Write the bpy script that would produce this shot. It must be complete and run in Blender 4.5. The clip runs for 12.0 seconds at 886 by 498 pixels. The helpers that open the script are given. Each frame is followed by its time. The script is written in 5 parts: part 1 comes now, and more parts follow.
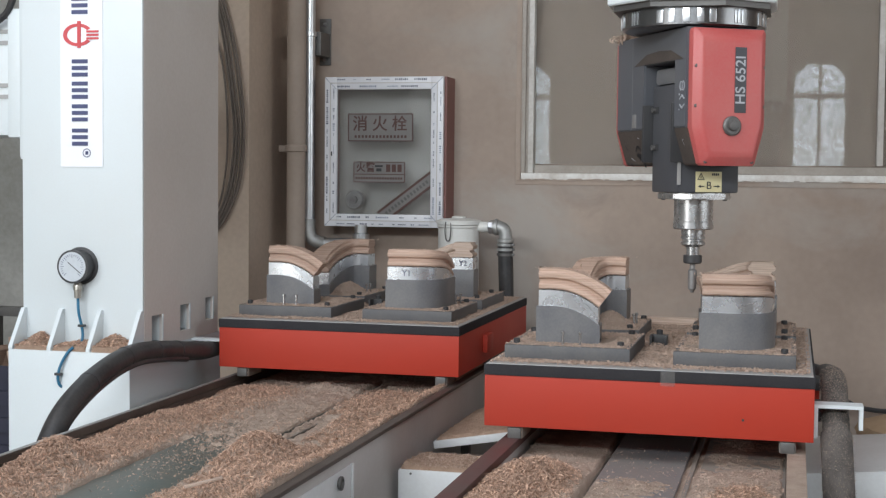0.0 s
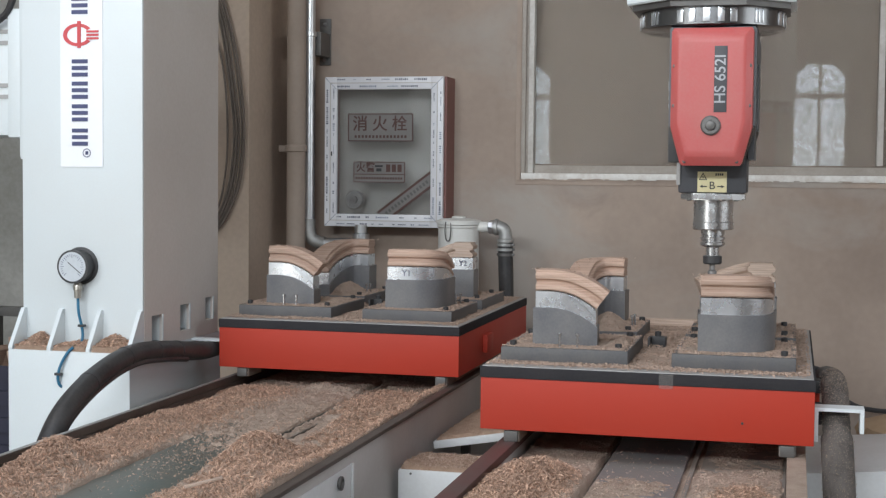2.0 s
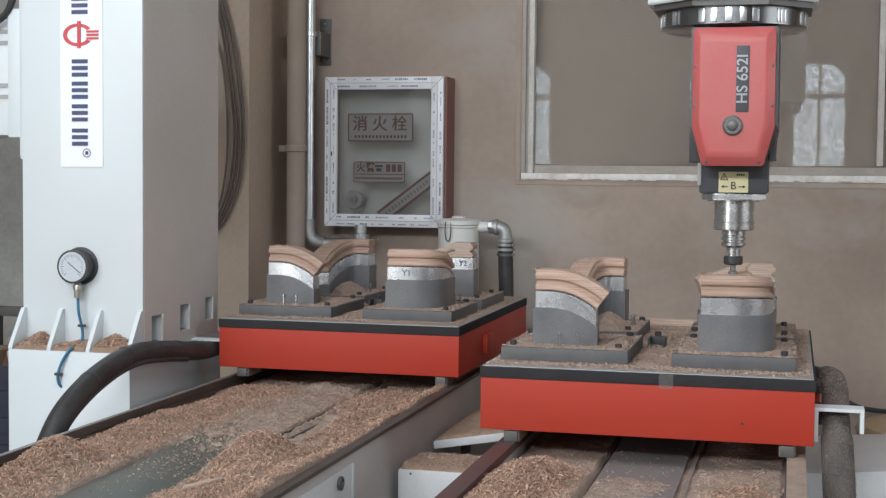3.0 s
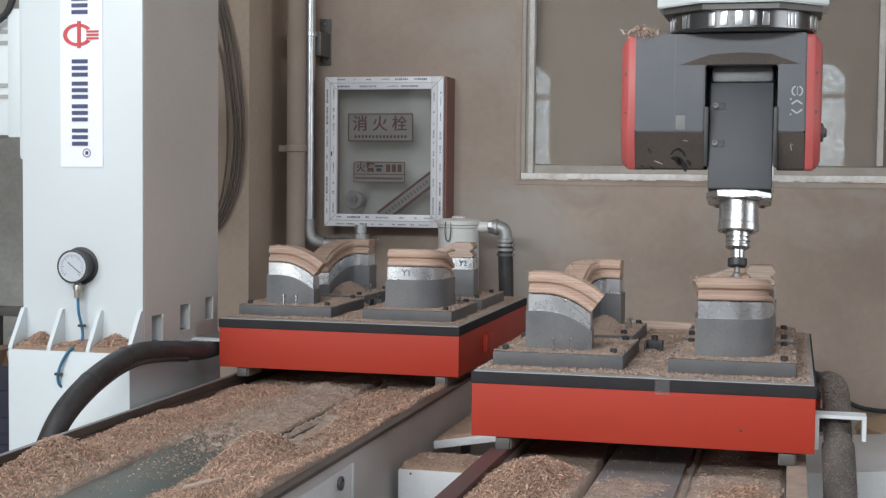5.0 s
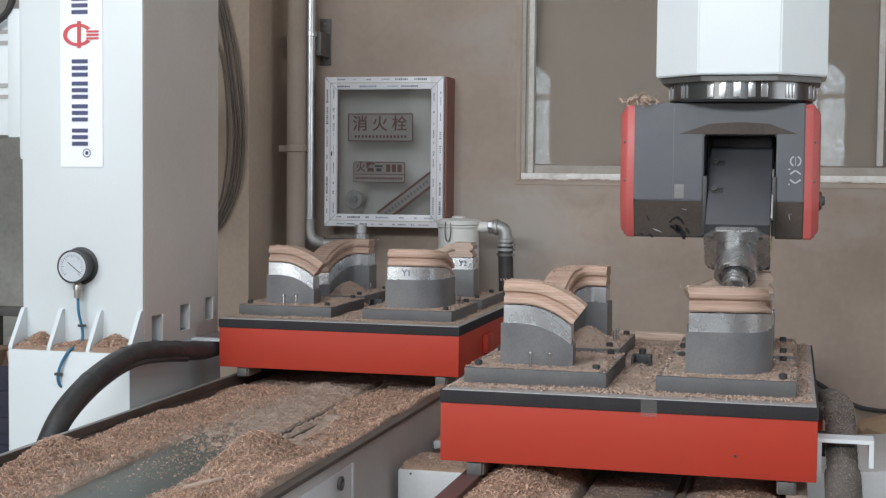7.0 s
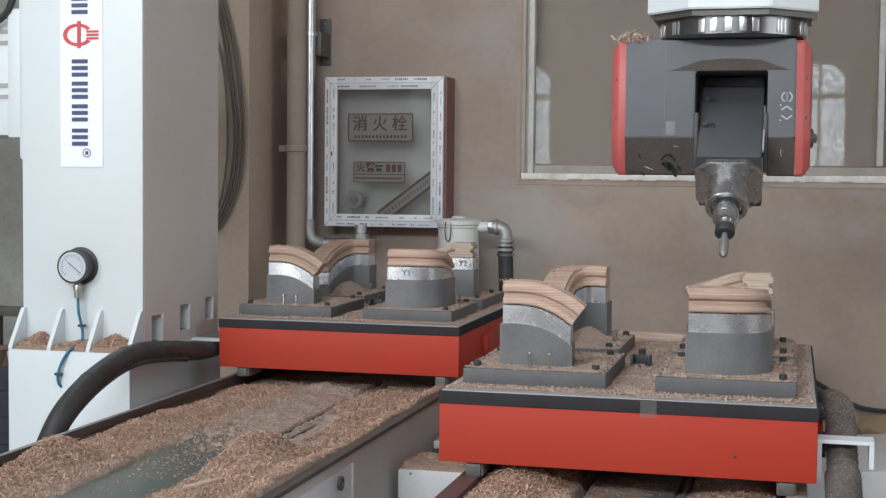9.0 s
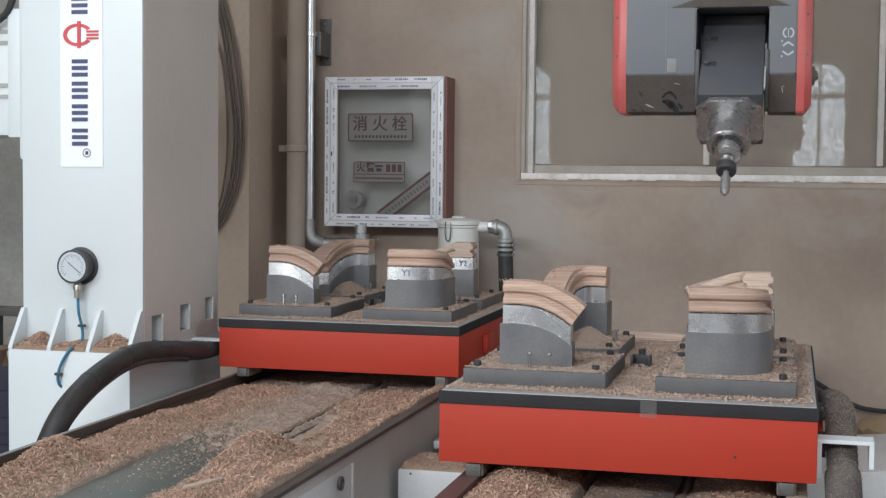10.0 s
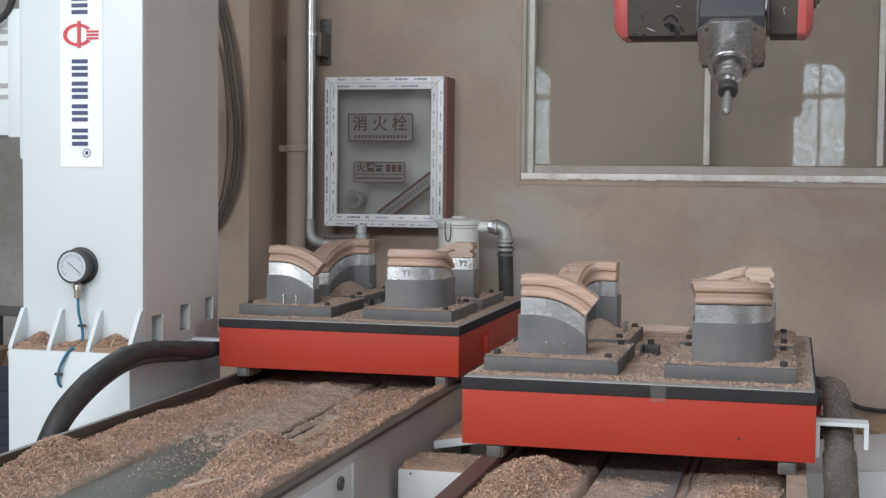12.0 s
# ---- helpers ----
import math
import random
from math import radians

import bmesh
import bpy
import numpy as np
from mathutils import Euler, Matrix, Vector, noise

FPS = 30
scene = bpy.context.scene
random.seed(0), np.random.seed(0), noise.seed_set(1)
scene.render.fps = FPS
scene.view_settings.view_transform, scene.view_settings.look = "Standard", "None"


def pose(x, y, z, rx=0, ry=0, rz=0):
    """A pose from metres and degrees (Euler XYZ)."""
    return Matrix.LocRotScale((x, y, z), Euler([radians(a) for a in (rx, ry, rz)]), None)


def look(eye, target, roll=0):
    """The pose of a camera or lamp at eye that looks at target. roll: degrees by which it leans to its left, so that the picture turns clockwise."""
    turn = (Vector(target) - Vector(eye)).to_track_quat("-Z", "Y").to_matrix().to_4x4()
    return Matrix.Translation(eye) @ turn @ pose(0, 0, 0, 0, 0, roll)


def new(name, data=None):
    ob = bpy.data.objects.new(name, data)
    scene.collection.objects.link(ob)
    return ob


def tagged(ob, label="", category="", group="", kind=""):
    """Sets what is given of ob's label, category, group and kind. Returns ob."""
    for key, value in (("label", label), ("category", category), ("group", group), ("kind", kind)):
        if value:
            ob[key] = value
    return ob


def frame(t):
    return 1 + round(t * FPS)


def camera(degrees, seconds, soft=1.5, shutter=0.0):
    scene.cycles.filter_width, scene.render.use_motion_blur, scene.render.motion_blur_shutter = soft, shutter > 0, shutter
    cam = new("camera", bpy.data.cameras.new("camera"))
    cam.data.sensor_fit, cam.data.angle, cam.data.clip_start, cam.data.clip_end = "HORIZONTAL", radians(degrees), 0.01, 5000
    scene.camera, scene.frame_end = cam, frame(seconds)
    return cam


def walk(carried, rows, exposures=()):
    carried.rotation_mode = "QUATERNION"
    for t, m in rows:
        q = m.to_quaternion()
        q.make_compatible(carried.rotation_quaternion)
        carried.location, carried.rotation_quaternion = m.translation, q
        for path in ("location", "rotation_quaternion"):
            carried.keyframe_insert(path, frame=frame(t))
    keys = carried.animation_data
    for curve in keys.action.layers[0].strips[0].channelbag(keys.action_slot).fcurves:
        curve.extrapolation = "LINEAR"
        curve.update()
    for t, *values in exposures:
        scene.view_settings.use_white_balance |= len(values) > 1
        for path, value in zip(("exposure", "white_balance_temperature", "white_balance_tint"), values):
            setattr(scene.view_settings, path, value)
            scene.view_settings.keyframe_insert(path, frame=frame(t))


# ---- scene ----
# ---- camera ----
EYE = Vector((0.0, 0.0, 1.65))
cam = camera(35.433, 12.0, soft=1.3, shutter=0.4)
VIEW = look(EYE, EYE + Vector((-0.24443, 0.96828, -0.05183)), 0.5726)
walk(cam, [(0.0, VIEW), (12.0, VIEW)], exposures=[(0.0, 0.10, 6400, 10), (1.5, 0.05, 6400, 10), (3.0, 0.03, 6400, 10), (12.0, 0.03, 6400, 10)])

# ---- light ----
world = bpy.data.worlds.new("daylight")
scene.world = world
world.use_nodes = True
wn = world.node_tree.nodes
sky = wn.new("ShaderNodeTexSky")
sky.sky_type, sky.sun_disc = "NISHITA", False
sky.sun_elevation, sky.sun_rotation = radians(48), radians(215)
wn["Background"].inputs[1].default_value = 0.15
world.node_tree.links.new(sky.outputs[0], wn["Background"].inputs[0])


def area(name, eye, target, w, h, watts, color=(1, 1, 1)):
    data = bpy.data.lights.new(name, "AREA")
    data.shape, data.size, data.size_y, data.energy, data.color = "RECTANGLE", w, h, watts, color
    ob = new(name, data)
    ob.matrix_world = look(eye, target)
    return ob


area("clerestory_daylight", (-2.4, -4.75, 4.7), (-2.4, 4.0, 1.6), 8.6, 1.0, 700, (0.92, 0.98, 1.0))
area("gate_daylight", (-6.6, -4.5, 2.0), (-6.0, 0, 2.0), 3.6, 3.4, 105, (0.93, 0.975, 1.0))
area("arched_window_daylight", (0.3, -4.6, 2.5), (0.3, 0, 2.5), 1.0, 1.7, 34, (0.95, 0.985, 1.0))
area("side_window_daylight", (-3.6, -4.6, 2.5), (-3.6, 0, 2.5), 1.1, 1.7, 34, (0.95, 0.985, 1.0))
# Added fill from the unseen east side, brightens right-facing faces.
area("east_fill_light", (5.7, 2.5, 2.7), (0, 2.5, 2.5), 4.6, 1.8, 72, (0.96, 0.985, 1.0))
# Added overhead fill; no skylight is known here.
area("roof_fill_light", (-1.9, 1.8, 5.42), (-1.9, 1.81, 0), 5.0, 3.0, 92, (0.97, 0.985, 1.0))

# ---- materials ----


def mat(name, color, rough=0.6, metal=0.0, dark=None, scale=6.0, fine=80.0, bump=0.15, amount=0.5, spec=0.5, dist=0.004, random_tint=0.0, island=False, fw=0.5):
    """A surface with a coarse and a fine variation of its colour and a fine relief, in metres."""
    m = bpy.data.materials.new(name)
    m.use_nodes = True
    n, l = m.node_tree.nodes, m.node_tree.links
    b = n["Principled BSDF"]
    dark = dark or tuple(c * 0.72 for c in color)
    geo = n.new("ShaderNodeNewGeometry")
    oi = n.new("ShaderNodeObjectInfo")
    tc = n.new("ShaderNodeTexCoord")
    n1, n2 = n.new("ShaderNodeTexNoise"), n.new("ShaderNodeTexNoise")
    n1.inputs["Scale"].default_value, n1.inputs["Detail"].default_value = scale, 5
    n2.inputs["Scale"].default_value, n2.inputs["Detail"].default_value = fine, 4
    l.new(tc.outputs["Object"], n1.inputs["Vector"])
    l.new(tc.outputs["Object"], n2.inputs["Vector"])
    add = n.new("ShaderNodeMath")
    add.operation = "MULTIPLY_ADD"
    l.new(n2.outputs[0], add.inputs[0])
    add.inputs[1].default_value = fw
    l.new(n1.outputs[0], add.inputs[2])
    ramp = n.new("ShaderNodeMapRange")
    ramp.inputs[1].default_value, ramp.inputs[2].default_value = 0.28 + fw * 0.44, 0.72 + fw * 0.56
    ramp.inputs[3].default_value, ramp.inputs[4].default_value = 0.0, 1.0
    l.new(add.outputs[0], ramp.inputs[0])
    fac = n.new("ShaderNodeMath")
    fac.operation = "MULTIPLY"
    fac.inputs[1].default_value = amount
    l.new(ramp.outputs[0], fac.inputs[0])
    mix = n.new("ShaderNodeMix")
    mix.data_type = "RGBA"
    mix.inputs[6].default_value, mix.inputs[7].default_value = (*color, 1), (*dark, 1)
    l.new(fac.outputs[0], mix.inputs[0])
    out = mix.outputs[2]
    if random_tint:
        hsv = n.new("ShaderNodeHueSaturation")
        rr = n.new("ShaderNodeMapRange")
        rr.inputs[3].default_value, rr.inputs[4].default_value = 1 - random_tint, 1 + random_tint
        l.new(geo.outputs["Random Per Island"] if island else oi.outputs["Random"], rr.inputs[0])
        l.new(rr.outputs[0], hsv.inputs["Value"])
        l.new(out, hsv.inputs["Color"])
        out = hsv.outputs[0]
    l.new(out, b.inputs["Base Color"])
    b.inputs["Roughness"].default_value, b.inputs["Metallic"].default_value = rough, metal
    b.inputs["Specular IOR Level"].default_value = spec
    rv = n.new("ShaderNodeMapRange")
    rv.inputs[3].default_value, rv.inputs[4].default_value = max(0.03, rough - 0.08), min(1, rough + 0.1)
    l.new(n1.outputs[0], rv.inputs[0])
    l.new(rv.outputs[0], b.inputs["Roughness"])
    if bump:
        bp = n.new("ShaderNodeBump")
        bp.inputs["Strength"].default_value, bp.inputs["Distance"].default_value = bump, dist
        l.new(n2.outputs[0], bp.inputs["Height"])
        l.new(bp.outputs[0], b.inputs["Normal"])
    return m


def wood_mat(name, light, dark, tint=0.12):
    m = bpy.data.materials.new(name)
    m.use_nodes = True
    n, l = m.node_tree.nodes, m.node_tree.links
    b = n["Principled BSDF"]
    tc, mp, w, nz = n.new("ShaderNodeTexCoord"), n.new("ShaderNodeMapping"), n.new("ShaderNodeTexWave"), n.new("ShaderNodeTexNoise")
    mp.inputs["Scale"].default_value = (5, 5, 120)
    l.new(tc.outputs["Object"], mp.inputs["Vector"])
    l.new(mp.outputs[0], nz.inputs["Vector"])
    nz.inputs["Scale"].default_value, nz.inputs["Detail"].default_value = 1.6, 6
    w.bands_direction = "Z"
    w.inputs["Scale"].default_value, w.inputs["Distortion"].default_value, w.inputs["Detail"].default_value = 0.35, 5, 3
    l.new(mp.outputs[0], w.inputs["Vector"])
    cr = n.new("ShaderNodeMapRange")
    cr.inputs[1].default_value, cr.inputs[2].default_value = 0.41, 0.64
    l.new(nz.outputs[0], cr.inputs[0])
    mul = n.new("ShaderNodeMath")
    mul.operation = "MULTIPLY_ADD"
    l.new(w.outputs[1], mul.inputs[0])
    mul.inputs[1].default_value = 0.35
    m2 = n.new("ShaderNodeMath")
    m2.operation = "MULTIPLY"
    m2.inputs[1].default_value = 0.65
    l.new(cr.outputs[0], m2.inputs[0])
    l.new(m2.outputs[0], mul.inputs[2])
    mix = n.new("ShaderNodeMix")
    mix.data_type = "RGBA"
    mix.inputs[6].default_value, mix.inputs[7].default_value = (*light, 1), (*dark, 1)
    l.new(mul.outputs[0], mix.inputs[0])
    hsv, oi, rr = n.new("ShaderNodeHueSaturation"), n.new("ShaderNodeObjectInfo"), n.new("ShaderNodeMapRange")
    rr.inputs[3].default_value, rr.inputs[4].default_value = 1 - tint, 1 + tint
    l.new(oi.outputs["Random"], rr.inputs[0])
    l.new(rr.outputs[0], hsv.inputs["Value"])
    l.new(mix.outputs[2], hsv.inputs["Color"])
    l.new(hsv.outputs[0], b.inputs["Base Color"])
    b.inputs["Roughness"].default_value = 0.68
    bp = n.new("ShaderNodeBump")
    bp.inputs["Strength"].default_value, bp.inputs["Distance"].default_value = 0.25, 0.002
    l.new(nz.outputs[0], bp.inputs["Height"])
    l.new(bp.outputs[0], b.inputs["Normal"])
    return m


def glass_mat(name, tint, rough, weight, dust):
    """Clear glass that mirrors, under a film of dust."""
    m = bpy.data.materials.new(name)
    m.use_nodes = True
    n, l = m.node_tree.nodes, m.node_tree.links
    b = n["Principled BSDF"]
    b.inputs["Base Color"].default_value = (*tint, 1)
    b.inputs["Roughness"].default_value, b.inputs["Transmission Weight"].default_value, b.inputs["IOR"].default_value = rough, weight, 1.5
    d = n.new("ShaderNodeBsdfDiffuse")
    d.inputs[0].default_value = (0.42, 0.38, 0.34, 1)
    tc, nz, rr, mx = n.new("ShaderNodeTexCoord"), n.new("ShaderNodeTexNoise"), n.new("ShaderNodeMapRange"), n.new("ShaderNodeMixShader")
    nz.inputs["Scale"].default_value, nz.inputs["Detail"].default_value = 5, 8
    l.new(tc.outputs["Object"], nz.inputs["Vector"])
    l.new(nz.outputs[0], rr.inputs[0])
    rr.inputs[1].default_value, rr.inputs[2].default_value = 0.3, 0.75
    rr.inputs[3].default_value, rr.inputs[4].default_value = dust * 0.5, dust * 1.5
    wv, bp = n.new("ShaderNodeTexNoise"), n.new("ShaderNodeBump")
    wv.inputs["Scale"].default_value, wv.inputs["Detail"].default_value = 9, 3
    bp.inputs["Strength"].default_value, bp.inputs["Distance"].default_value = 0.010, 0.004
    l.new(tc.outputs["Object"], wv.inputs["Vector"])
    l.new(wv.outputs[0], bp.inputs["Height"])
    l.new(bp.outputs[0], b.inputs["Normal"])
    l.new(rr.outputs[0], mx.inputs[0])
    l.new(b.outputs[0], mx.inputs[1])
    l.new(d.outputs[0], mx.inputs[2])
    l.new(mx.outputs[0], n["Material Output"].inputs[0])
    return m


PLASTER = mat("brown_plaster", (0.488, 0.393, 0.326), 0.9, dark=(0.315, 0.249, 0.207), scale=1.3, fine=26, bump=0.15, amount=1.0, fw=0.18)


def limewash(m, tint, scale, low, high, most):
    """Lays uneven chalky patches of another tint over a plaster."""
    n, l = m.node_tree.nodes, m.node_tree.links
    base = n["Principled BSDF"].inputs["Base Color"]
    under = base.links[0].from_socket
    tc, nz, rr, mx = n.new("ShaderNodeTexCoord"), n.new("ShaderNodeTexNoise"), n.new("ShaderNodeMapRange"), n.new("ShaderNodeMix")
    nz.inputs["Scale"].default_value, nz.inputs["Detail"].default_value, nz.inputs["Roughness"].default_value, nz.inputs["Distortion"].default_value = scale, 9, 0.62, 0.5
    rr.inputs[1].default_value, rr.inputs[2].default_value, rr.inputs[4].default_value = low, high, most
    mx.data_type = "RGBA"
    mx.inputs[7].default_value = (*tint, 1)
    l.new(tc.outputs["Object"], nz.inputs["Vector"])
    l.new(nz.outputs[0], rr.inputs[0])
    l.new(rr.outputs[0], mx.inputs[0])
    l.new(under, mx.inputs[6])
    l.new(mx.outputs[2], base)


limewash(PLASTER, (0.43, 0.395, 0.36), 1.1, 0.50, 0.66, 0.75)
limewash(PLASTER, (0.22, 0.17, 0.145), 2.3, 0.60, 0.74, 0.5)
BOARD = mat("brown_board", (0.176, 0.138, 0.113), 0.9, dark=(0.132, 0.102, 0.084), scale=1.5, fine=30, bump=0.1)
PLASTER_TAN = mat("tan_plaster", (0.61, 0.495, 0.40), 0.9, dark=(0.44, 0.35, 0.275), scale=1.2, fine=40, bump=0.2, amount=0.8)
CONCRETE = mat("grey_concrete", (0.36, 0.35, 0.33), 0.92, dark=(0.22, 0.215, 0.19), scale=3.5, fine=35, bump=0.3, amount=0.9)
FLOOR = mat("concrete_floor", (0.30, 0.28, 0.26), 0.8, dark=(0.2, 0.18, 0.16), scale=1.5, fine=30, bump=0.2)
CEILING = mat("white_ceiling", (0.62, 0.60, 0.57), 0.9, scale=1, fine=20, bump=0.1)
WHITE = mat("white_machine_paint", (0.715, 0.772, 0.793), 0.38, dark=(0.68, 0.69, 0.68), scale=2.2, fine=120, bump=0.04, amount=0.45)
WHITE_PANEL = mat("white_sheet_metal", (0.72, 0.74, 0.75), 0.4, dark=(0.55, 0.55, 0.53), scale=4, fine=80, bump=0.05, amount=0.5)
# Warmer than WHITE; used on the column's side plate alone.
CREAM = mat("warm_off_white_paint", (0.74, 0.705, 0.67), 0.5, dark=(0.62, 0.575, 0.53), scale=1.6, fine=70, bump=0.05, amount=0.7)
BANNER = mat("glossy_white_banner", (0.86, 0.87, 0.90), 0.22, dark=(0.80, 0.82, 0.88), scale=6, fine=60, bump=0.03)
NAVY = mat("navy_print", (0.05, 0.06, 0.16), 0.4, bump=0)
LOGO_RED = mat("red_print", (0.62, 0.06, 0.07), 0.4, bump=0)
RED = mat("red_table_paint", (0.462, 0.044, 0.0235), 0.5, dark=(0.42, 0.050, 0.030), scale=2.5, fine=90, bump=0.03, amount=0.7, fw=0.15, spec=0.25)
HEAD_RED = mat("red_cover_plastic", (0.50, 0.085, 0.082), 0.4, dark=(0.48, 0.15, 0.135), scale=7, fine=120, bump=0.04, amount=0.6)
RED_STEEL = mat("dark_red_paint", (0.21, 0.085, 0.074), 0.5, dark=(0.20, 0.10, 0.085), scale=4, bump=0.05)
STRIP = mat("black_rubber_strip", (0.032, 0.031, 0.035), 0.8, dark=(0.058, 0.055, 0.056), scale=8, fine=150, bump=0.1, spec=0.15)
BLACK = mat("black_plastic", (0.036, 0.036, 0.039), 0.45, dark=(0.055, 0.053, 0.052), scale=12, fine=120, bump=0.06)
ALU_TOP = mat("dusty_grey_plate", (0.40, 0.39, 0.385), 0.5, metal=0.25, dark=(0.30, 0.29, 0.28), scale=6, fine=120, bump=0.08)
GREY_PLASTIC = mat("grey_plastic_plate", (0.092, 0.093, 0.10), 0.55, dark=(0.155, 0.147, 0.14), scale=10, fine=140, bump=0.1, amount=0.7)
BLOCK_GREY = mat("grey_fixture_block", (0.125, 0.127, 0.138), 0.40, dark=(0.215, 0.208, 0.202), scale=9, fine=160, bump=0.08, amount=0.8)
ALU = mat("milled_aluminium", (0.72, 0.74, 0.77), 0.27, metal=0.88, dark=(0.56, 0.575, 0.60), scale=18, fine=220, bump=0.06)
STEEL = mat("bright_steel", (0.56, 0.56, 0.565), 0.26, metal=0.93, dark=(0.47, 0.47, 0.47), scale=30, fine=260, bump=0, amount=0.35, fw=0.1)
DARK_STEEL = mat("dark_steel", (0.16, 0.155, 0.15), 0.5, metal=0.5, dark=(0.09, 0.085, 0.08), scale=10, fine=120, bump=0.12)
RING_STEEL = mat("polished_dark_ring", (0.20, 0.20, 0.205), 0.22, metal=0.9, dark=(0.15, 0.148, 0.15), scale=6, fine=120, bump=0.02)
GALV = mat("galvanised_steel", (0.66, 0.68, 0.70), 0.3, metal=0.9, dark=(0.45, 0.46, 0.47), scale=9, fine=60, bump=0.04)
HEAD_GREY = mat("slate_grey_housing", (0.082, 0.088, 0.103), 0.42, dark=(0.125, 0.126, 0.134), scale=4, fine=110, bump=0.04, fw=0.12, amount=0.9)
# Darker than HEAD_GREY: the shade of down-turned fork faces is in this colour.
SLOPE_SHADE = mat("dark_rim_and_slope_shade", (0.055, 0.044, 0.039), 0.7, metal=0.1, dark=(0.115, 0.092, 0.078), scale=7, fine=100, bump=0.12, amount=0.7)
HEAD_DARK = mat("dark_spindle_housing", (0.064, 0.066, 0.075), 0.45, dark=(0.085, 0.085, 0.089), scale=7, fine=130, bump=0.04, amount=0.7, fw=0.15, spec=0.3)
HOSE = mat("black_rubber_hose", (0.022, 0.022, 0.024), 0.45, dark=(0.075, 0.070, 0.067), scale=9, fine=70, bump=0.2, amount=0.7)
DUSTY_HOSE = mat("dusty_hose", (0.150, 0.132, 0.118), 0.85, dark=(0.060, 0.053, 0.049), scale=14, fine=75, bump=0.6, amount=1.0)
DUSTY_CABLE = mat("dusty_cable", (0.21, 0.172, 0.146), 0.8, dark=(0.10, 0.084, 0.074), scale=9, fine=80, bump=0.2)
GALV_DULL = mat("dull_galvanised_fitting", (0.46, 0.46, 0.45), 0.5, metal=0.7, dark=(0.27, 0.265, 0.255), scale=14, fine=90, bump=0.1)
BROWN_PIPE = mat("brown_painted_pipe", (0.41, 0.335, 0.28), 0.75, dark=(0.31, 0.25, 0.205), scale=5, fine=50, bump=0.1)
GREEN_PLATE = mat("greenish_bed_plate", (0.085, 0.115, 0.105), 0.42, dark=(0.17, 0.155, 0.13), scale=5, fine=70, bump=0.1, amount=0.9, metal=0.2)
PLATE_BLUE = mat("blue_grey_plate", (0.17, 0.175, 0.185), 0.55, dark=(0.25, 0.225, 0.20), scale=3, fine=90, bump=0.1, amount=0.9)
BED_GREY = mat("dusty_bed_plate", (0.20, 0.19, 0.18), 0.7, dark=(0.33, 0.27, 0.215), scale=4, fine=90, bump=0.2, amount=1.0)
BED_SIDE = mat("grey_bed_casting", (0.52, 0.50, 0.48), 0.55, dark=(0.40, 0.375, 0.35), scale=3, fine=60, bump=0.08)
RIM = mat("dark_rim_and_slope_shade", (0.078, 0.063, 0.055), 0.55, metal=0.2, dark=(0.17, 0.145, 0.125), scale=7, fine=100, bump=0.12)
RIM_RED = mat("red_rust_rim", (0.095, 0.08, 0.074), 0.55, metal=0.2, dark=(0.20, 0.045, 0.042), scale=4, fine=100, bump=0.12, amount=0.5, fw=0.2)
CUTTER = mat("dull_cutter_steel", (0.30, 0.29, 0.285), 0.5, metal=0.6, dark=(0.2, 0.19, 0.185), scale=30, bump=0.05)
SHAVINGS = mat("wood_shavings", (0.565, 0.378, 0.278), 0.85, dark=(0.34, 0.212, 0.148), scale=25, fine=200, bump=0.2, random_tint=0.46, island=True)
SHAVINGS_DUSTY = mat("dusty_wood_shavings", (0.53, 0.397, 0.318), 0.9, dark=(0.42, 0.30, 0.234), scale=25, fine=200, bump=0.2, random_tint=0.11, island=True)
SAWDUST = mat("sawdust_heap", (0.44, 0.31, 0.225), 0.95, dark=(0.31, 0.205, 0.145), scale=30, fine=160, bump=0.9, dist=0.01, amount=1.0)
SAWDUST_GREY = mat("grey_sawdust", (0.455, 0.358, 0.288), 0.95, dark=(0.335, 0.252, 0.198), scale=22, fine=190, bump=0.9, dist=0.008, amount=1.0)
PINE = wood_mat("pinkish_beech_wood", (0.535, 0.385, 0.305), (0.415, 0.278, 0.208))
PALE_WOOD = wood_mat("pale_cut_wood", (0.62, 0.49, 0.405), (0.46, 0.335, 0.262))
FRAME_WHITE = mat("dusty_white_frame", (0.66, 0.64, 0.61), 0.5, dark=(0.44, 0.40, 0.36), scale=6, fine=60, bump=0.08, amount=0.9)
SILL = mat("chipped_white_sill", (0.86, 0.85, 0.82), 0.45, dark=(0.50, 0.43, 0.37), scale=9, fine=50, bump=0.2, amount=0.75)
FRAME_DUSTY = mat("brown_dusty_frame", (0.44, 0.40, 0.36), 0.7, dark=(0.33, 0.29, 0.25), scale=7, fine=60, bump=0.08, amount=0.9)
UPVC = mat("white_plastic_profile", (0.80, 0.80, 0.83), 0.35, dark=(0.70, 0.70, 0.74), scale=10, fine=90, bump=0.02)
PRINT = mat("blue_grey_print", (0.10, 0.11, 0.17), 0.5, bump=0)
CANISTER = mat("white_canister", (0.74, 0.74, 0.71), 0.35, dark=(0.62, 0.61, 0.57), scale=6, bump=0.03)
WINDOW_GLASS = glass_mat("dusty_window_glass", (0.9, 0.92, 0.92), 0.018, 1.0, 0.07)
# The dust film here also carries the pane's reflected haze.
DOOR_GLASS = glass_mat("cabinet_glass", (0.92, 0.94, 0.94), 0.03, 1.0, 0.09)
CABINET_BACK = mat("grey_cabinet_back", (0.27, 0.262, 0.255), 0.6, dark=(0.17, 0.166, 0.16), scale=3, bump=0.05)
SIGN_RED = mat("faded_red_print", (0.105, 0.052, 0.044), 0.6, bump=0)
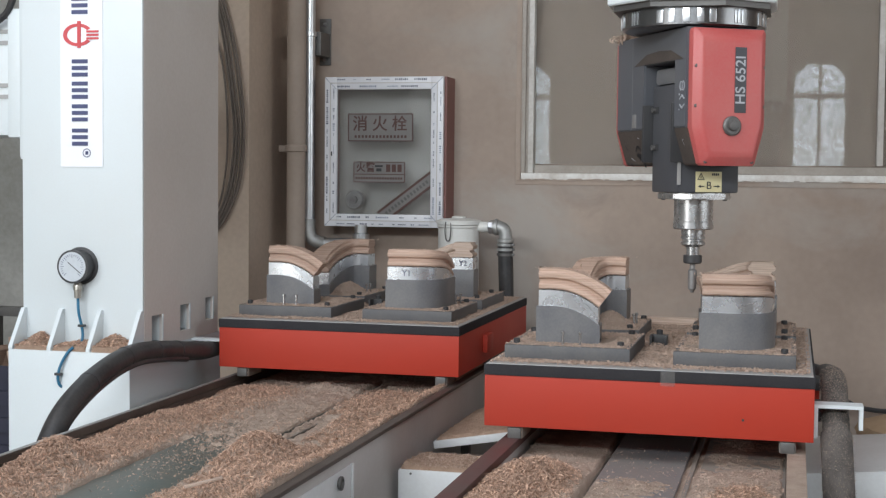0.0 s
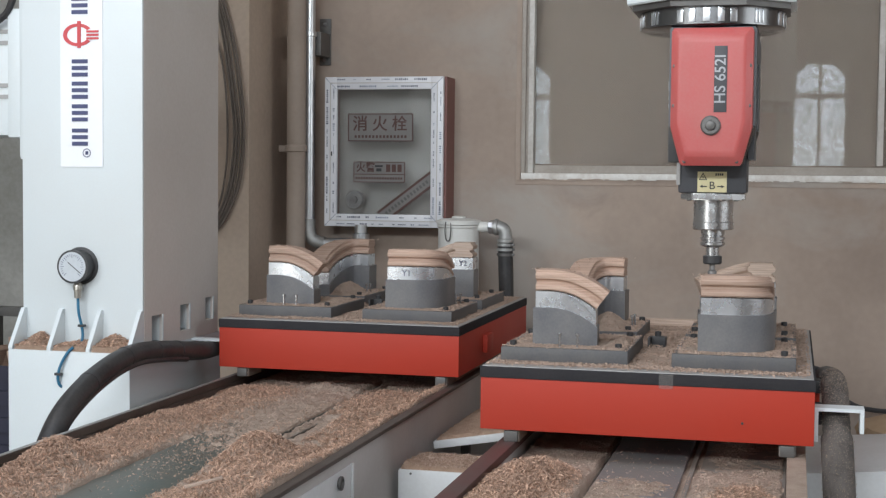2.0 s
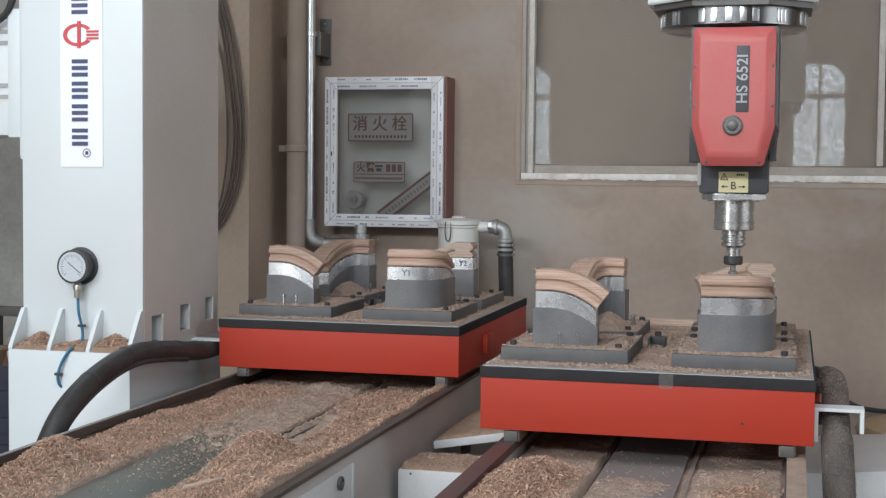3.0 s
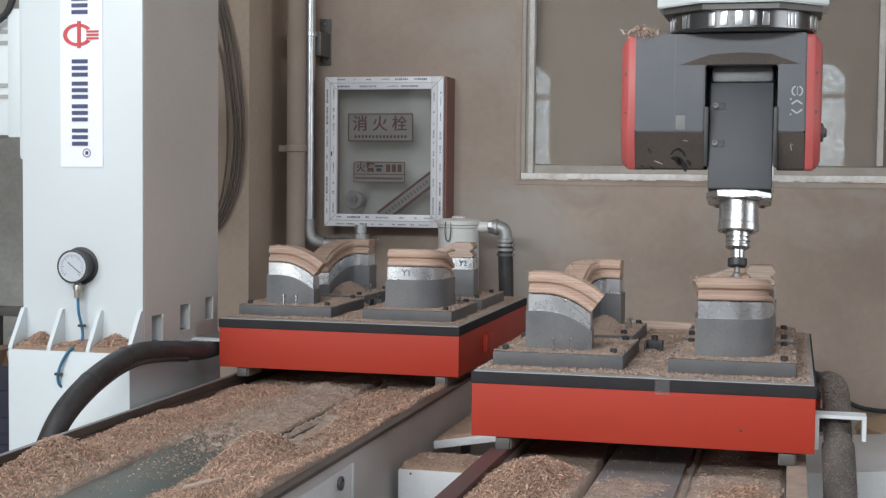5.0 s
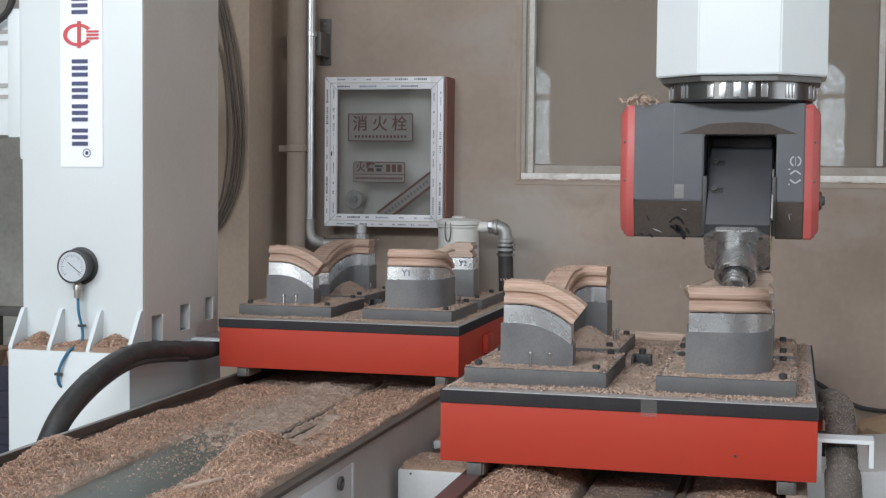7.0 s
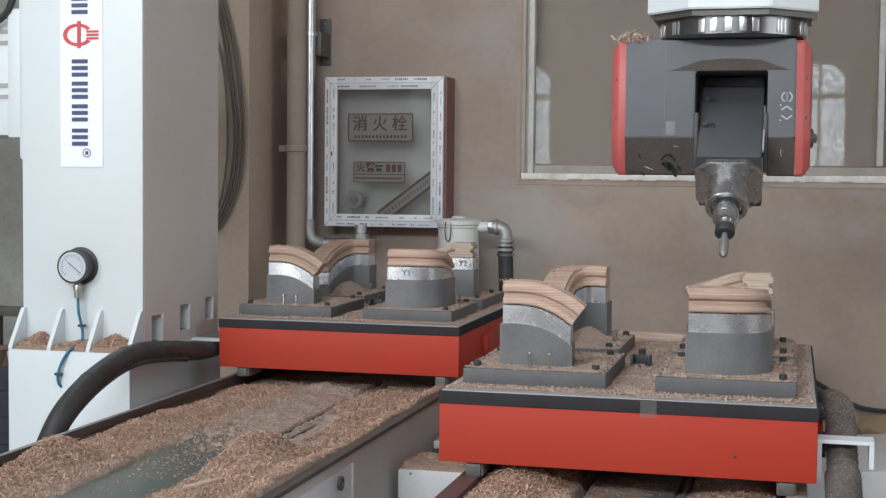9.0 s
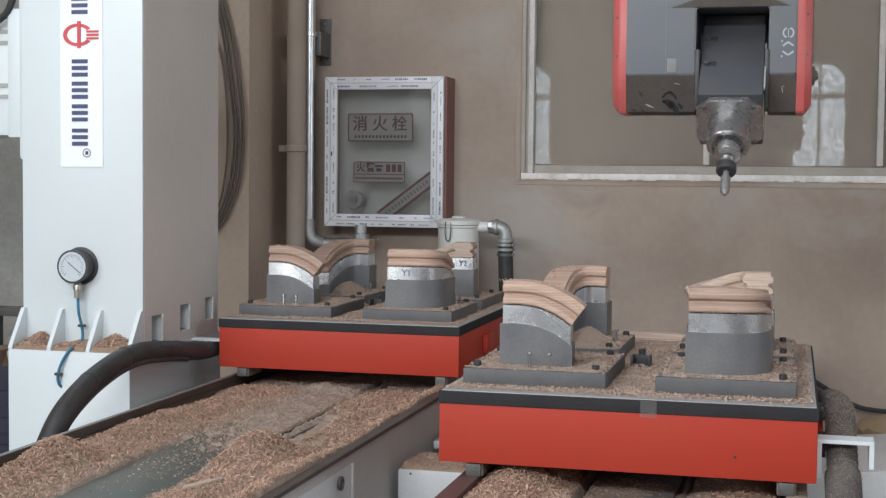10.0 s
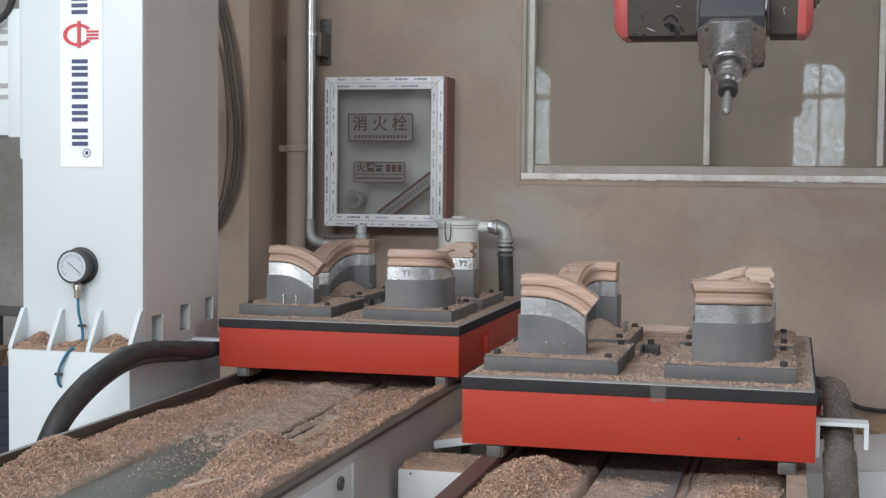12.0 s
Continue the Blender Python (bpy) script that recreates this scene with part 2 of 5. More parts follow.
SIGN_PALE = mat("pale_sign_paper", (0.225, 0.213, 0.203), 0.6, bump=0)
YELLOW = mat("yellow_sticker", (0.74, 0.66, 0.38), 0.45, dark=(0.64, 0.56, 0.33), scale=20, bump=0.02)
DIAL = mat("white_dial", (0.62, 0.66, 0.70), 0.4, bump=0)
SMEAR = mat("black_smear", (0.014, 0.014, 0.016), 0.6, bump=0)
BRASS = mat("dull_brass", (0.46, 0.43, 0.38), 0.4, metal=0.8, scale=20, bump=0.05)
BLUE_TUBE = mat("blue_air_tube", (0.03, 0.17, 0.30), 0.4, bump=0)
BASKET = mat("dark_blue_plastic", (0.030, 0.030, 0.055), 0.5, bump=0.05)
SACK = mat("tan_sackcloth", (0.46, 0.33, 0.21), 0.9, dark=(0.33, 0.23, 0.15), scale=9, fine=140, bump=0.4)
LETTER_SILVER = mat("silver_lettering", (0.42, 0.43, 0.46), 0.4, bump=0)
TAPE = mat("clear_tape", (0.42, 0.40, 0.38), 0.25, bump=0.08)
TAPE.node_tree.nodes["Principled BSDF"].inputs["Alpha"].default_value = 0.13
PRINT_PALE = mat("pale_blue_print", (0.30, 0.33, 0.42), 0.5, bump=0)


def blotchy_pane_mat():
    """Clear glass, outdoor blotches painted in, that lets part of the daylight through."""
    m = bpy.data.materials.new("blotchy_clear_glass")
    m.use_nodes = True
    n, l = m.node_tree.nodes, m.node_tree.links
    tr, df, mx = n.new("ShaderNodeBsdfTransparent"), n.new("ShaderNodeBsdfDiffuse"), n.new("ShaderNodeMixShader")
    tr.inputs[0].default_value, df.inputs[0].default_value = (0.80, 0.84, 0.88, 1), (0.20, 0.18, 0.16, 1)
    tc, nz, rr = n.new("ShaderNodeTexCoord"), n.new("ShaderNodeTexNoise"), n.new("ShaderNodeMapRange")
    nz.inputs["Scale"].default_value, nz.inputs["Detail"].default_value, nz.inputs["Distortion"].default_value = 24, 12, 0.4
    rr.inputs[1].default_value, rr.inputs[2].default_value, rr.inputs[3].default_value, rr.inputs[4].default_value = 0.42, 0.62, 0.02, 0.36
    l.new(tc.outputs["Object"], nz.inputs["Vector"])
    l.new(nz.outputs[0], rr.inputs[0])
    l.new(rr.outputs[0], mx.inputs[0])
    l.new(tr.outputs[0], mx.inputs[1])
    l.new(df.outputs[0], mx.inputs[2])
    l.new(mx.outputs[0], n["Material Output"].inputs[0])
    return m


BLOTCHY = blotchy_pane_mat()

# ---- mesh helpers ----


def add_box(bm, x0, x1, y0, y1, z0, z1, bevel=0.0, m=None):
    r = bmesh.ops.create_cube(bm, size=1)
    vs = r["verts"]
    bmesh.ops.scale(bm, vec=(x1 - x0, y1 - y0, z1 - z0), verts=vs)
    bmesh.ops.translate(bm, vec=((x0 + x1) / 2, (y0 + y1) / 2, (z0 + z1) / 2), verts=vs)
    if bevel:
        es = list({e for v in vs for e in v.link_edges})
        r2 = bmesh.ops.bevel(bm, geom=es, offset=bevel, segments=2, affect="EDGES", profile=0.6)
        vs = list({v for f in r2["faces"] for v in f.verts} | {v for v in vs if v.is_valid})
    if m is not None:
        bmesh.ops.transform(bm, matrix=m, verts=vs)
    return bm


def box(*a, **k):
    return add_box(bmesh.new(), *a, **k)


def add_lathe(bm, profile, n=24, m=None):
    """Turns (radius, height) pairs round z."""
    rings = []
    for r, z in profile:
        rings.append([bm.verts.new((r * math.cos(2 * math.pi * i / n), r * math.sin(2 * math.pi * i / n), z)) for i in range(n)])
    for a, b in zip(rings, rings[1:]):
        for i in range(n):
            bm.faces.new((a[i], a[(i + 1) % n], b[(i + 1) % n], b[i]))
    bm.faces.new(rings[0][::-1])
    bm.faces.new(rings[-1])
    if m is not None:
        bmesh.ops.transform(bm, matrix=m, verts=[v for ring in rings for v in ring])
    return bm


def lathe(*a, **k):
    return add_lathe(bmesh.new(), *a, **k)


def smooth_path(pts, n=8):
    """Catmull-Rom points through a few control points."""
    p = [Vector(q) for q in pts]
    p = [p[0] * 2 - p[1]] + p + [p[-1] * 2 - p[-2]]
    out = []
    for i in range(1, len(p) - 2):
        a, b, c, d = p[i - 1:i + 3]
        for k in range(n):
            t = k / n
            out.append(0.5 * ((2 * b) + (c - a) * t + (2 * a - 5 * b + 4 * c - d) * t * t + (3 * b - a - 3 * c + d) * t ** 3))
    out.append(p[-2])
    return out


def add_tube(bm, path, radius, n=14, ribs=0.0):
    """A round tube along path; ribs: every other ring is that much thicker."""
    prev, up = None, Vector((0.13, 0.27, 0.95)).normalized()
    for i, p in enumerate(path):
        d = (path[min(i + 1, len(path) - 1)] - path[max(i - 1, 0)]).normalized()
        s = d.cross(up).normalized() if abs(d.dot(up)) < 0.98 else d.cross(Vector((1, 0, 0))).normalized()
        u = s.cross(d)
        r = (radius if not callable(radius) else radius(i / (len(path) - 1))) + (ribs if i % 2 else 0)
        ring = [bm.verts.new(p + (s * math.cos(a) + u * math.sin(a)) * r) for a in (2 * math.pi * k / n for k in range(n))]
        if prev:
            for k in range(n):
                bm.faces.new((prev[k], prev[(k + 1) % n], ring[(k + 1) % n], ring[k]))
        else:
            bm.faces.new(ring[::-1])
        prev = ring
    bm.faces.new(prev)
    return bm


def tube(pts, radius, n=14, steps=8, ribs=0.0):
    return add_tube(bmesh.new(), smooth_path(pts, steps), radius, n, ribs)


def prism(outline, z0, z1, bevel=0.0):
    """Stands an outline in x and y up from z0 to z1."""
    bm = bmesh.new()
    a = [bm.verts.new((x, y, z0)) for x, y in outline]
    b = [bm.verts.new((x, y, z1)) for x, y in outline]
    k = len(a)
    bm.faces.new(a[::-1])
    top = bm.faces.new(b)
    for i in range(k):
        bm.faces.new((a[i], a[(i + 1) % k], b[(i + 1) % k], b[i]))
    bmesh.ops.recalc_face_normals(bm, faces=bm.faces)
    if bevel:
        bmesh.ops.bevel(bm, geom=list(bm.edges), offset=bevel, segments=2, affect="EDGES")
    return bm


def mesh(bm, material, smooth=35):
    me = bpy.data.meshes.new("mesh")
    bmesh.ops.recalc_face_normals(bm, faces=bm.faces)
    for f in bm.faces:
        f.smooth = smooth > 0
    if smooth:
        for e in bm.edges:
            if len(e.link_faces) == 2 and e.calc_face_angle(0) > radians(smooth):
                e.smooth = False
    bm.to_mesh(me)
    bm.free()
    me.materials.append(material)
    return me


def part(name, bm, material, parent=None, label="", m=None, smooth=35):
    ob = new(name, mesh(bm, material, smooth))
    if parent:
        ob.parent = parent
    if m is not None:
        ob.matrix_local = m
    return tagged(ob, label)


def thing(name, label, category, m=None, group="", kind=""):
    ob = new(name)
    ob.empty_display_size = 0.1
    if m is not None:
        ob.matrix_world = m
    return tagged(ob, label, category, group, kind)


def structure(name, bm, material, label=""):
    return tagged(part(name, bm, material), label, "", "", "structure")


def text_part(name, words, size, m, material, parent, depth=0.0015, bold=0.0, label=""):
    cu = bpy.data.curves.new(name, "FONT")
    cu.body, cu.size, cu.extrude, cu.offset = words, size, depth, bold
    cu.align_x, cu.align_y = "CENTER", "CENTER"
    tmp = bpy.data.objects.new("lettering", cu)
    scene.collection.objects.link(tmp)
    bpy.context.view_layer.update()
    me = bpy.data.meshes.new_from_object(tmp.evaluated_get(bpy.context.evaluated_depsgraph_get()))
    bpy.data.objects.remove(tmp)
    me.materials.clear()
    me.materials.append(material)
    ob = new(name, me)
    ob.parent = parent
    ob.matrix_local = m
    return tagged(ob, label)


def wall_with_holes(axis, at, thick, a0, a1, z0, z1, holes):
    """A wall across `axis` from at to at+thick; holes are (a0, a1, z0, z1) that go through it."""
    bm = bmesh.new()
    xs = sorted({a0, a1, *(h[0] for h in holes), *(h[1] for h in holes)})
    zs = sorted({z0, z1, *(h[2] for h in holes), *(h[3] for h in holes)})
    solid = {}
    for i in range(len(xs) - 1):
        for j in range(len(zs) - 1):
            cx, cz = (xs[i] + xs[i + 1]) / 2, (zs[j] + zs[j + 1]) / 2
            solid[i, j] = not any(h[0] < cx < h[1] and h[2] < cz < h[3] for h in holes)

    def v(a, d, z):
        return bm.verts.new((a, d, z) if axis == "y" else (d, a, z))

    for (i, j), s in solid.items():
        if not s:
            continue
        p, q, b, t = xs[i], xs[i + 1], zs[j], zs[j + 1]
        for d in (at, at + thick):
            bm.faces.new((v(p, d, b), v(q, d, b), v(q, d, t), v(p, d, t)))
        e = at + thick
        for di, dj, quad in ((-1, 0, ((p, at, b), (p, e, b), (p, e, t), (p, at, t))), (1, 0, ((q, at, b), (q, e, b), (q, e, t), (q, at, t))),
                             (0, -1, ((p, at, b), (q, at, b), (q, e, b), (p, e, b))), (0, 1, ((p, at, t), (q, at, t), (q, e, t), (p, e, t)))):
            if not solid.get((i + di, j + dj), False):
                bm.faces.new([v(*c) for c in quad])
    bmesh.ops.remove_doubles(bm, verts=bm.verts, dist=1e-5)
    return bm


def flakes(count, place, size, rng, curl=1.0, slim=0.35, lift=0.0):
    """Many small bent shavings as one mesh; place(rng) gives where each lies, or None."""
    verts, faces = [], []
    for _ in range(count):
        p = place(rng)
        if p is None:
            continue
        p = Vector(p) + Vector((0, 0, lift * rng.random() ** 2))
        s = size * (0.5 + rng.random() ** 2 * 1.4)
        w = s * slim * (0.6 + rng.random() * 0.8)
        q = Euler((rng.uniform(-0.9, 0.9), rng.uniform(-0.9, 0.9), rng.uniform(0, 6.283))).to_matrix()
        bend = rng.uniform(0.2, 1.0) * curl * s
        base = len(verts)
        for k in range(4):
            u = k / 3 - 0.5
            z = -bend * u * u * 1.4 + s * 0.12
            for side in (-0.5, 0.5):
                verts.append(Vector(p) + q @ Vector((u * s, side * w + u * u * w * 0.8, z)))
        for k in range(3):
            i = base + 2 * k
            faces.append((i, i + 1, i + 3, i + 2))
    me = bpy.data.meshes.new("flakes")
    me.from_pydata([tuple(v) for v in verts], [], faces)
    return me


def stuff(name, me, material, label, category):
    if not me.materials:
        me.materials.append(material)
    return tagged(new(name, me), label, category, "", "stuff")


def heap(x0, x1, y0, y1, height, step=0.018, z=0.0, rough=0.006, skirt=0.01):
    """A sheet of loose material whose height over z is given at each place."""
    nx, ny = max(2, int((x1 - x0) / step)), max(2, int((y1 - y0) / step))
    vs, fs = [], []
    for j in range(ny + 1):
        for i in range(nx + 1):
            x, y = x0 + (x1 - x0) * i / nx, y0 + (y1 - y0) * j / ny
            h = height(x, y)
            h += rough * noise.noise(Vector((x * 38, y * 38, 3.0))) + rough * 0.7 * noise.noise(Vector((x * 90, y * 90, 9.0)))
            if i in (0, nx) or j in (0, ny):
                h = min(h, 0) - skirt
            vs.append((x, y, z + h))
    for j in range(ny):
        for i in range(nx):
            a = j * (nx + 1) + i
            fs.append((a, a + 1, a + nx + 2, a + nx + 1))
    me = bpy.data.meshes.new("heap")
    me.from_pydata(vs, [], fs)
    for f in me.polygons:
        f.use_smooth = True
    return me


def bump_at(x, y, cx, cy, rx, ry, h):
    return h * math.exp(-((x - cx) / rx) ** 2 - ((y - cy) / ry) ** 2)


# ---- the hall ----
structure("floor", box(-9.5, 5.5, -4.6, 8.0, -0.2, 0.0), FLOOR)
structure("wall_north", wall_with_holes("y", 7.2, 0.3, -9.5, 5.5, 0.0, 5.2, [(-1.40, 1.35, 1.640, 3.15)]), PLASTER)
structure("wall_south", wall_with_holes("y", -4.34, 0.3, -9.5, 5.5, 0.0, 5.2, [(-8.6, -4.7, 0.0, 3.6), (-6.8, 2.0, 4.05, 4.95), (-4.15, -3.18, 1.78, 3.2), (-0.07, 0.66, 1.78, 3.2)]), PLASTER)
structure("wall_west", box(-9.5, -9.3, -4.04, 7.2, 0.0, 5.2), CONCRETE)
# Unseen east wall; its opening is added for the fill lamp.
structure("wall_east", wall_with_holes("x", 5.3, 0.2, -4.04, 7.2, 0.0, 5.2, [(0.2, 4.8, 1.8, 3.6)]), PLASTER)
# Ceiling hole added so that the overhead fill can enter.
structure("ceiling", wall_with_holes("y", 0, 0.15, -9.5, 5.5, -4.6, 7.5, [(-4.5, 0.7, 0.2, 3.4)]), CEILING).matrix_world = Matrix(((1, 0, 0, 0), (0, 0, 1, 0), (0, 1, 0, 5.2), (0, 0, 0, 1)))
structure("wall_pilaster", box(-3.35, -2.707, 6.65, 7.2, 0.0, 5.2, 0.006), PLASTER_TAN)
structure("wall_west_inner", box(-6.2, -3.35, 7.0, 7.2, 0.0, 5.2), CONCRETE)


def south_window(name, x0, x1):
    w = thing(name, "", "", pose(x0, -4.14, 1.78), "", "structure")
    wd = x1 - x0
    for a, b, c, d in ((0, wd, 0, 0.05), (0, wd, 1.37, 1.42), (0, 0.05, 0.05, 1.37), (wd - 0.05, wd, 0.05, 1.37), (wd / 2 - 0.02, wd / 2 + 0.02, 0.05, 1.37)):
        part("window_frame", box(a, b, -0.03, 0.03, c, d), FRAME_WHITE, w)
    part("glazing_bar", box(0.052, wd - 0.052, -0.028, 0.032, 0.93, 1.0), FRAME_WHITE, w)
    for s in (0, 1):
        bm = bmesh.new()
        x = 0.05 if s == 0 else wd - 0.05
        k = 0.16 if s == 0 else -0.16
        vs = [bm.verts.new(c) for c in ((x, 0.034, 1.37), (x + k, 0.034, 1.37), (x, 0.034, 1.21))]
        bm.faces.new(vs)
        r = bmesh.ops.extrude_face_region(bm, geom=list(bm.faces))
        bmesh.ops.translate(bm, vec=(0, 0.012, 0), verts=[v for v in r["geom"] if isinstance(v, bmesh.types.BMVert)])
        part("corner_panel", bm, FRAME_WHITE, w)
    # Blotches on this pane stand in for trees and sky outside.
    part("pane", box(0.05, wd - 0.05, -0.036, -0.032, 0.05, 1.37), BLOTCHY, w, "pane with painted outdoor blotches").visible_shadow = False
    return w


south_window("window_2", -0.07, 0.66)
south_window("window_3", -4.15, -3.18)


def north_window():
    w = thing("window_1", "sliding window with dusty white frame, brown board added behind", "", pose(-1.40, 7.2, 1.640), "", "structure")
    part("window_sill", box(0.003, 2.747, -0.008, 0.06, 0.001, 0.036, 0.004), SILL, w, "chipped dusty white sill")
    part("window_frame", box(0.0, 0.022, 0.0, 0.08, 0.035, 1.525, 0.003), FRAME_DUSTY, w, "brown dusty outer frame")
    part("frame_channel", box(0.022, 0.036, 0.020, 0.075, 0.037, 1.52), FRAME_DUSTY, w)
    part("window_frame", box(0.036, 0.064, 0.012, 0.07, 0.037, 1.52, 0.004), FRAME_WHITE, w)
    part("window_frame", box(0.026, 2.75, 0.0, 0.08, 1.49, 1.525), FRAME_WHITE, w)
    part("sash_rail", box(0.066, 2.72, 0.035, 0.07, 0.036, 0.078, 0.004), FRAME_DUSTY, w)
    part("mullion", box(0.945, 0.975, 0.025, 0.072, 0.086, 1.49, 0.004), FRAME_WHITE, w)
    part("mullion", box(1.795, 1.825, 0.025, 0.072, 0.086, 1.49, 0.004), FRAME_WHITE, w)
    part("mullion", box(2.69, 2.72, 0.025, 0.072, 0.086, 1.49, 0.004), FRAME_WHITE, w)
    for x0, x1 in ((0.064, 0.945), (0.975, 1.795), (1.825, 2.69)):
        part("pane", box(x0, x1, 0.046, 0.050, 0.085, 1.49), WINDOW_GLASS, w).visible_shadow = False
    part("plaster_edge", box(-0.027, -0.001, -0.004, 0.0, -0.026, 1.56, 0.0015), PLASTER, w)
    part("plaster_edge", box(-0.0265, 2.77, -0.0045, 0.0, -0.026, -0.001, 0.0015), PLASTER, w)
    rg = random.Random(17)
    bm = bmesh.new()
    def flake(cx, y, cz, rx, rz):
        ring = [(cx + math.cos(a) * rx * q, cz + math.sin(a) * rz * q) for a, q in ((2 * math.pi * i / 12, rg.uniform(0.55, 1.2)) for i in range(12))]
        bm.faces.new([bm.verts.new((p, y, q)) for p, q in ring])

    for k in range(95):
        flake(rg.uniform(-0.02, 2.72), -0.0088 - 0.0012 * rg.random(), rg.uniform(-0.004, 0.005), rg.uniform(0.006, 0.045), rg.uniform(0.002, 0.006))
    for k in range(26):
        flake(rg.uniform(-0.008, 0.004), -0.001 - 0.001 * rg.random(), rg.uniform(0.02, 1.45), rg.uniform(0.002, 0.006), rg.uniform(0.01, 0.06))
    tagged(part("plaster_lump", bm, PLASTER, w, "rough plaster smeared over the sill's lower edge"), kind="stuff")
    # Board added to give the panes their brown tone.
    part("backing_board", box(0.0, 2.75, 0.14, 0.16, 0.0, 1.525), BOARD, w, "added brown board behind the glass")
    return w


north_window()


def plain_pipe(name, x, y, r, z0, z1, material, label):
    p = thing(name, label, "pipe", pose(x, y, 0))
    part("tube", lathe([(r, z0), (r, z1)], 24), material, p)
    return p


bp_ = plain_pipe("drain_pipe", -2.562, 6.95, 0.05, 0.0, 5.19, BROWN_PIPE, "brown painted vertical drain pipe beside the wall")
part("clamp", lathe([(0.05, 1.775), (0.058, 1.778), (0.058, 1.81), (0.05, 1.813)], 24), BROWN_PIPE, bp_)
part("clamp_ear", box(-0.095, -0.05, -0.012, 0.012, 1.776, 1.81, 0.003), BROWN_PIPE, bp_)
part("collar", lathe([(0.05, 0.85), (0.062, 0.855), (0.062, 0.97), (0.05, 0.975)], 24), BROWN_PIPE, bp_)


def water_pipe():
    p = thing("water_pipe", "shiny galvanised water pipe with bracket on the wall", "pipe", pose(-2.505, 7.0, 0))
    part("tube", tube([(0, 0, 5.19), (0, 0, 3.5), (0, 0, 2.4), (0, 0, 1.6), (0, 0, 1.40)], 0.0285, 20), GALV, p)
    part("elbow", tube([(0, 0, 1.42), (0, 0, 1.36), (0.018, 0, 1.315), (0.06, 0, 1.295), (0.09, 0, 1.293)], 0.034, 20), GALV_DULL, p, "galvanised elbow")
    part("tube", tube([(0.08, 0, 1.293), (0.2, 0, 1.293), (0.30, 0, 1.293)], 0.0285, 18), GALV, p)
    part("riser", tube([(0.29, 0, 1.27), (0.29, 0, 1.36), (0.29, 0, 1.395)], 0.034, 18), GALV, p)
    part("union", lathe([(0.034, 1.315), (0.045, 1.32), (0.045, 1.345), (0.034, 1.35)], 12, pose(0.29, 0, 0)), GALV, p)
    part("bracket", box(-0.004, 0.05, 0.03, 0.185, 2.29, 2.415, 0.004), DARK_STEEL, p, "black steel wall bracket")
    part("bracket_plate", box(-0.012, 0.052, 0.185, 0.198, 2.25, 2.50, 0.003), DARK_STEEL, p)
    part("clamp", lathe([(0.029, 2.385), (0.036, 2.387), (0.036, 2.41), (0.029, 2.412)], 20), GALV, p)
    for z in (2.28, 2.47):
        part("bolt", lathe([(0.011, 0), (0.011, 0.01), (0.006, 0.014)], 6, pose(0.02, 0.186, z, 90)), GALV, p)


water_pipe()


def cables():
    c = thing("cable_bundle", "loops of black cable hanging on the tan wall", "cable", pose(0, 0, 0))
    outer = [(-2.90, 2.72), (-2.838, 2.538), (-2.771, 2.28), (-2.734, 2.023), (-2.727, 1.823), (-2.748, 1.621), (-2.801, 1.476), (-2.872, 1.37), (-2.98, 1.30)]
    middle = [(-2.93, 2.66), (-2.861, 2.482), (-2.822, 2.31), (-2.780, 2.023), (-2.767, 1.851), (-2.785, 1.65), (-2.825, 1.505), (-2.885, 1.40), (-2.98, 1.34)]
    inner = [(-2.93, 2.45), (-2.861, 2.282), (-2.827, 2.081), (-2.817, 1.851), (-2.826, 1.678), (-2.862, 1.50), (-2.93, 1.40)]
    for line, dx, r in ((outer, 0.0, 0.0065), (outer, -0.014, 0.0045), (middle, 0.0, 0.0075), (middle, -0.015, 0.006), (middle, 0.016, 0.005), (inner, 0.0, 0.0055)):
        part("cable", tube([(x + dx, 6.63 - 0.2 * dx, z) for x, z in line], r, 8), DUSTY_CABLE, c)


cables()


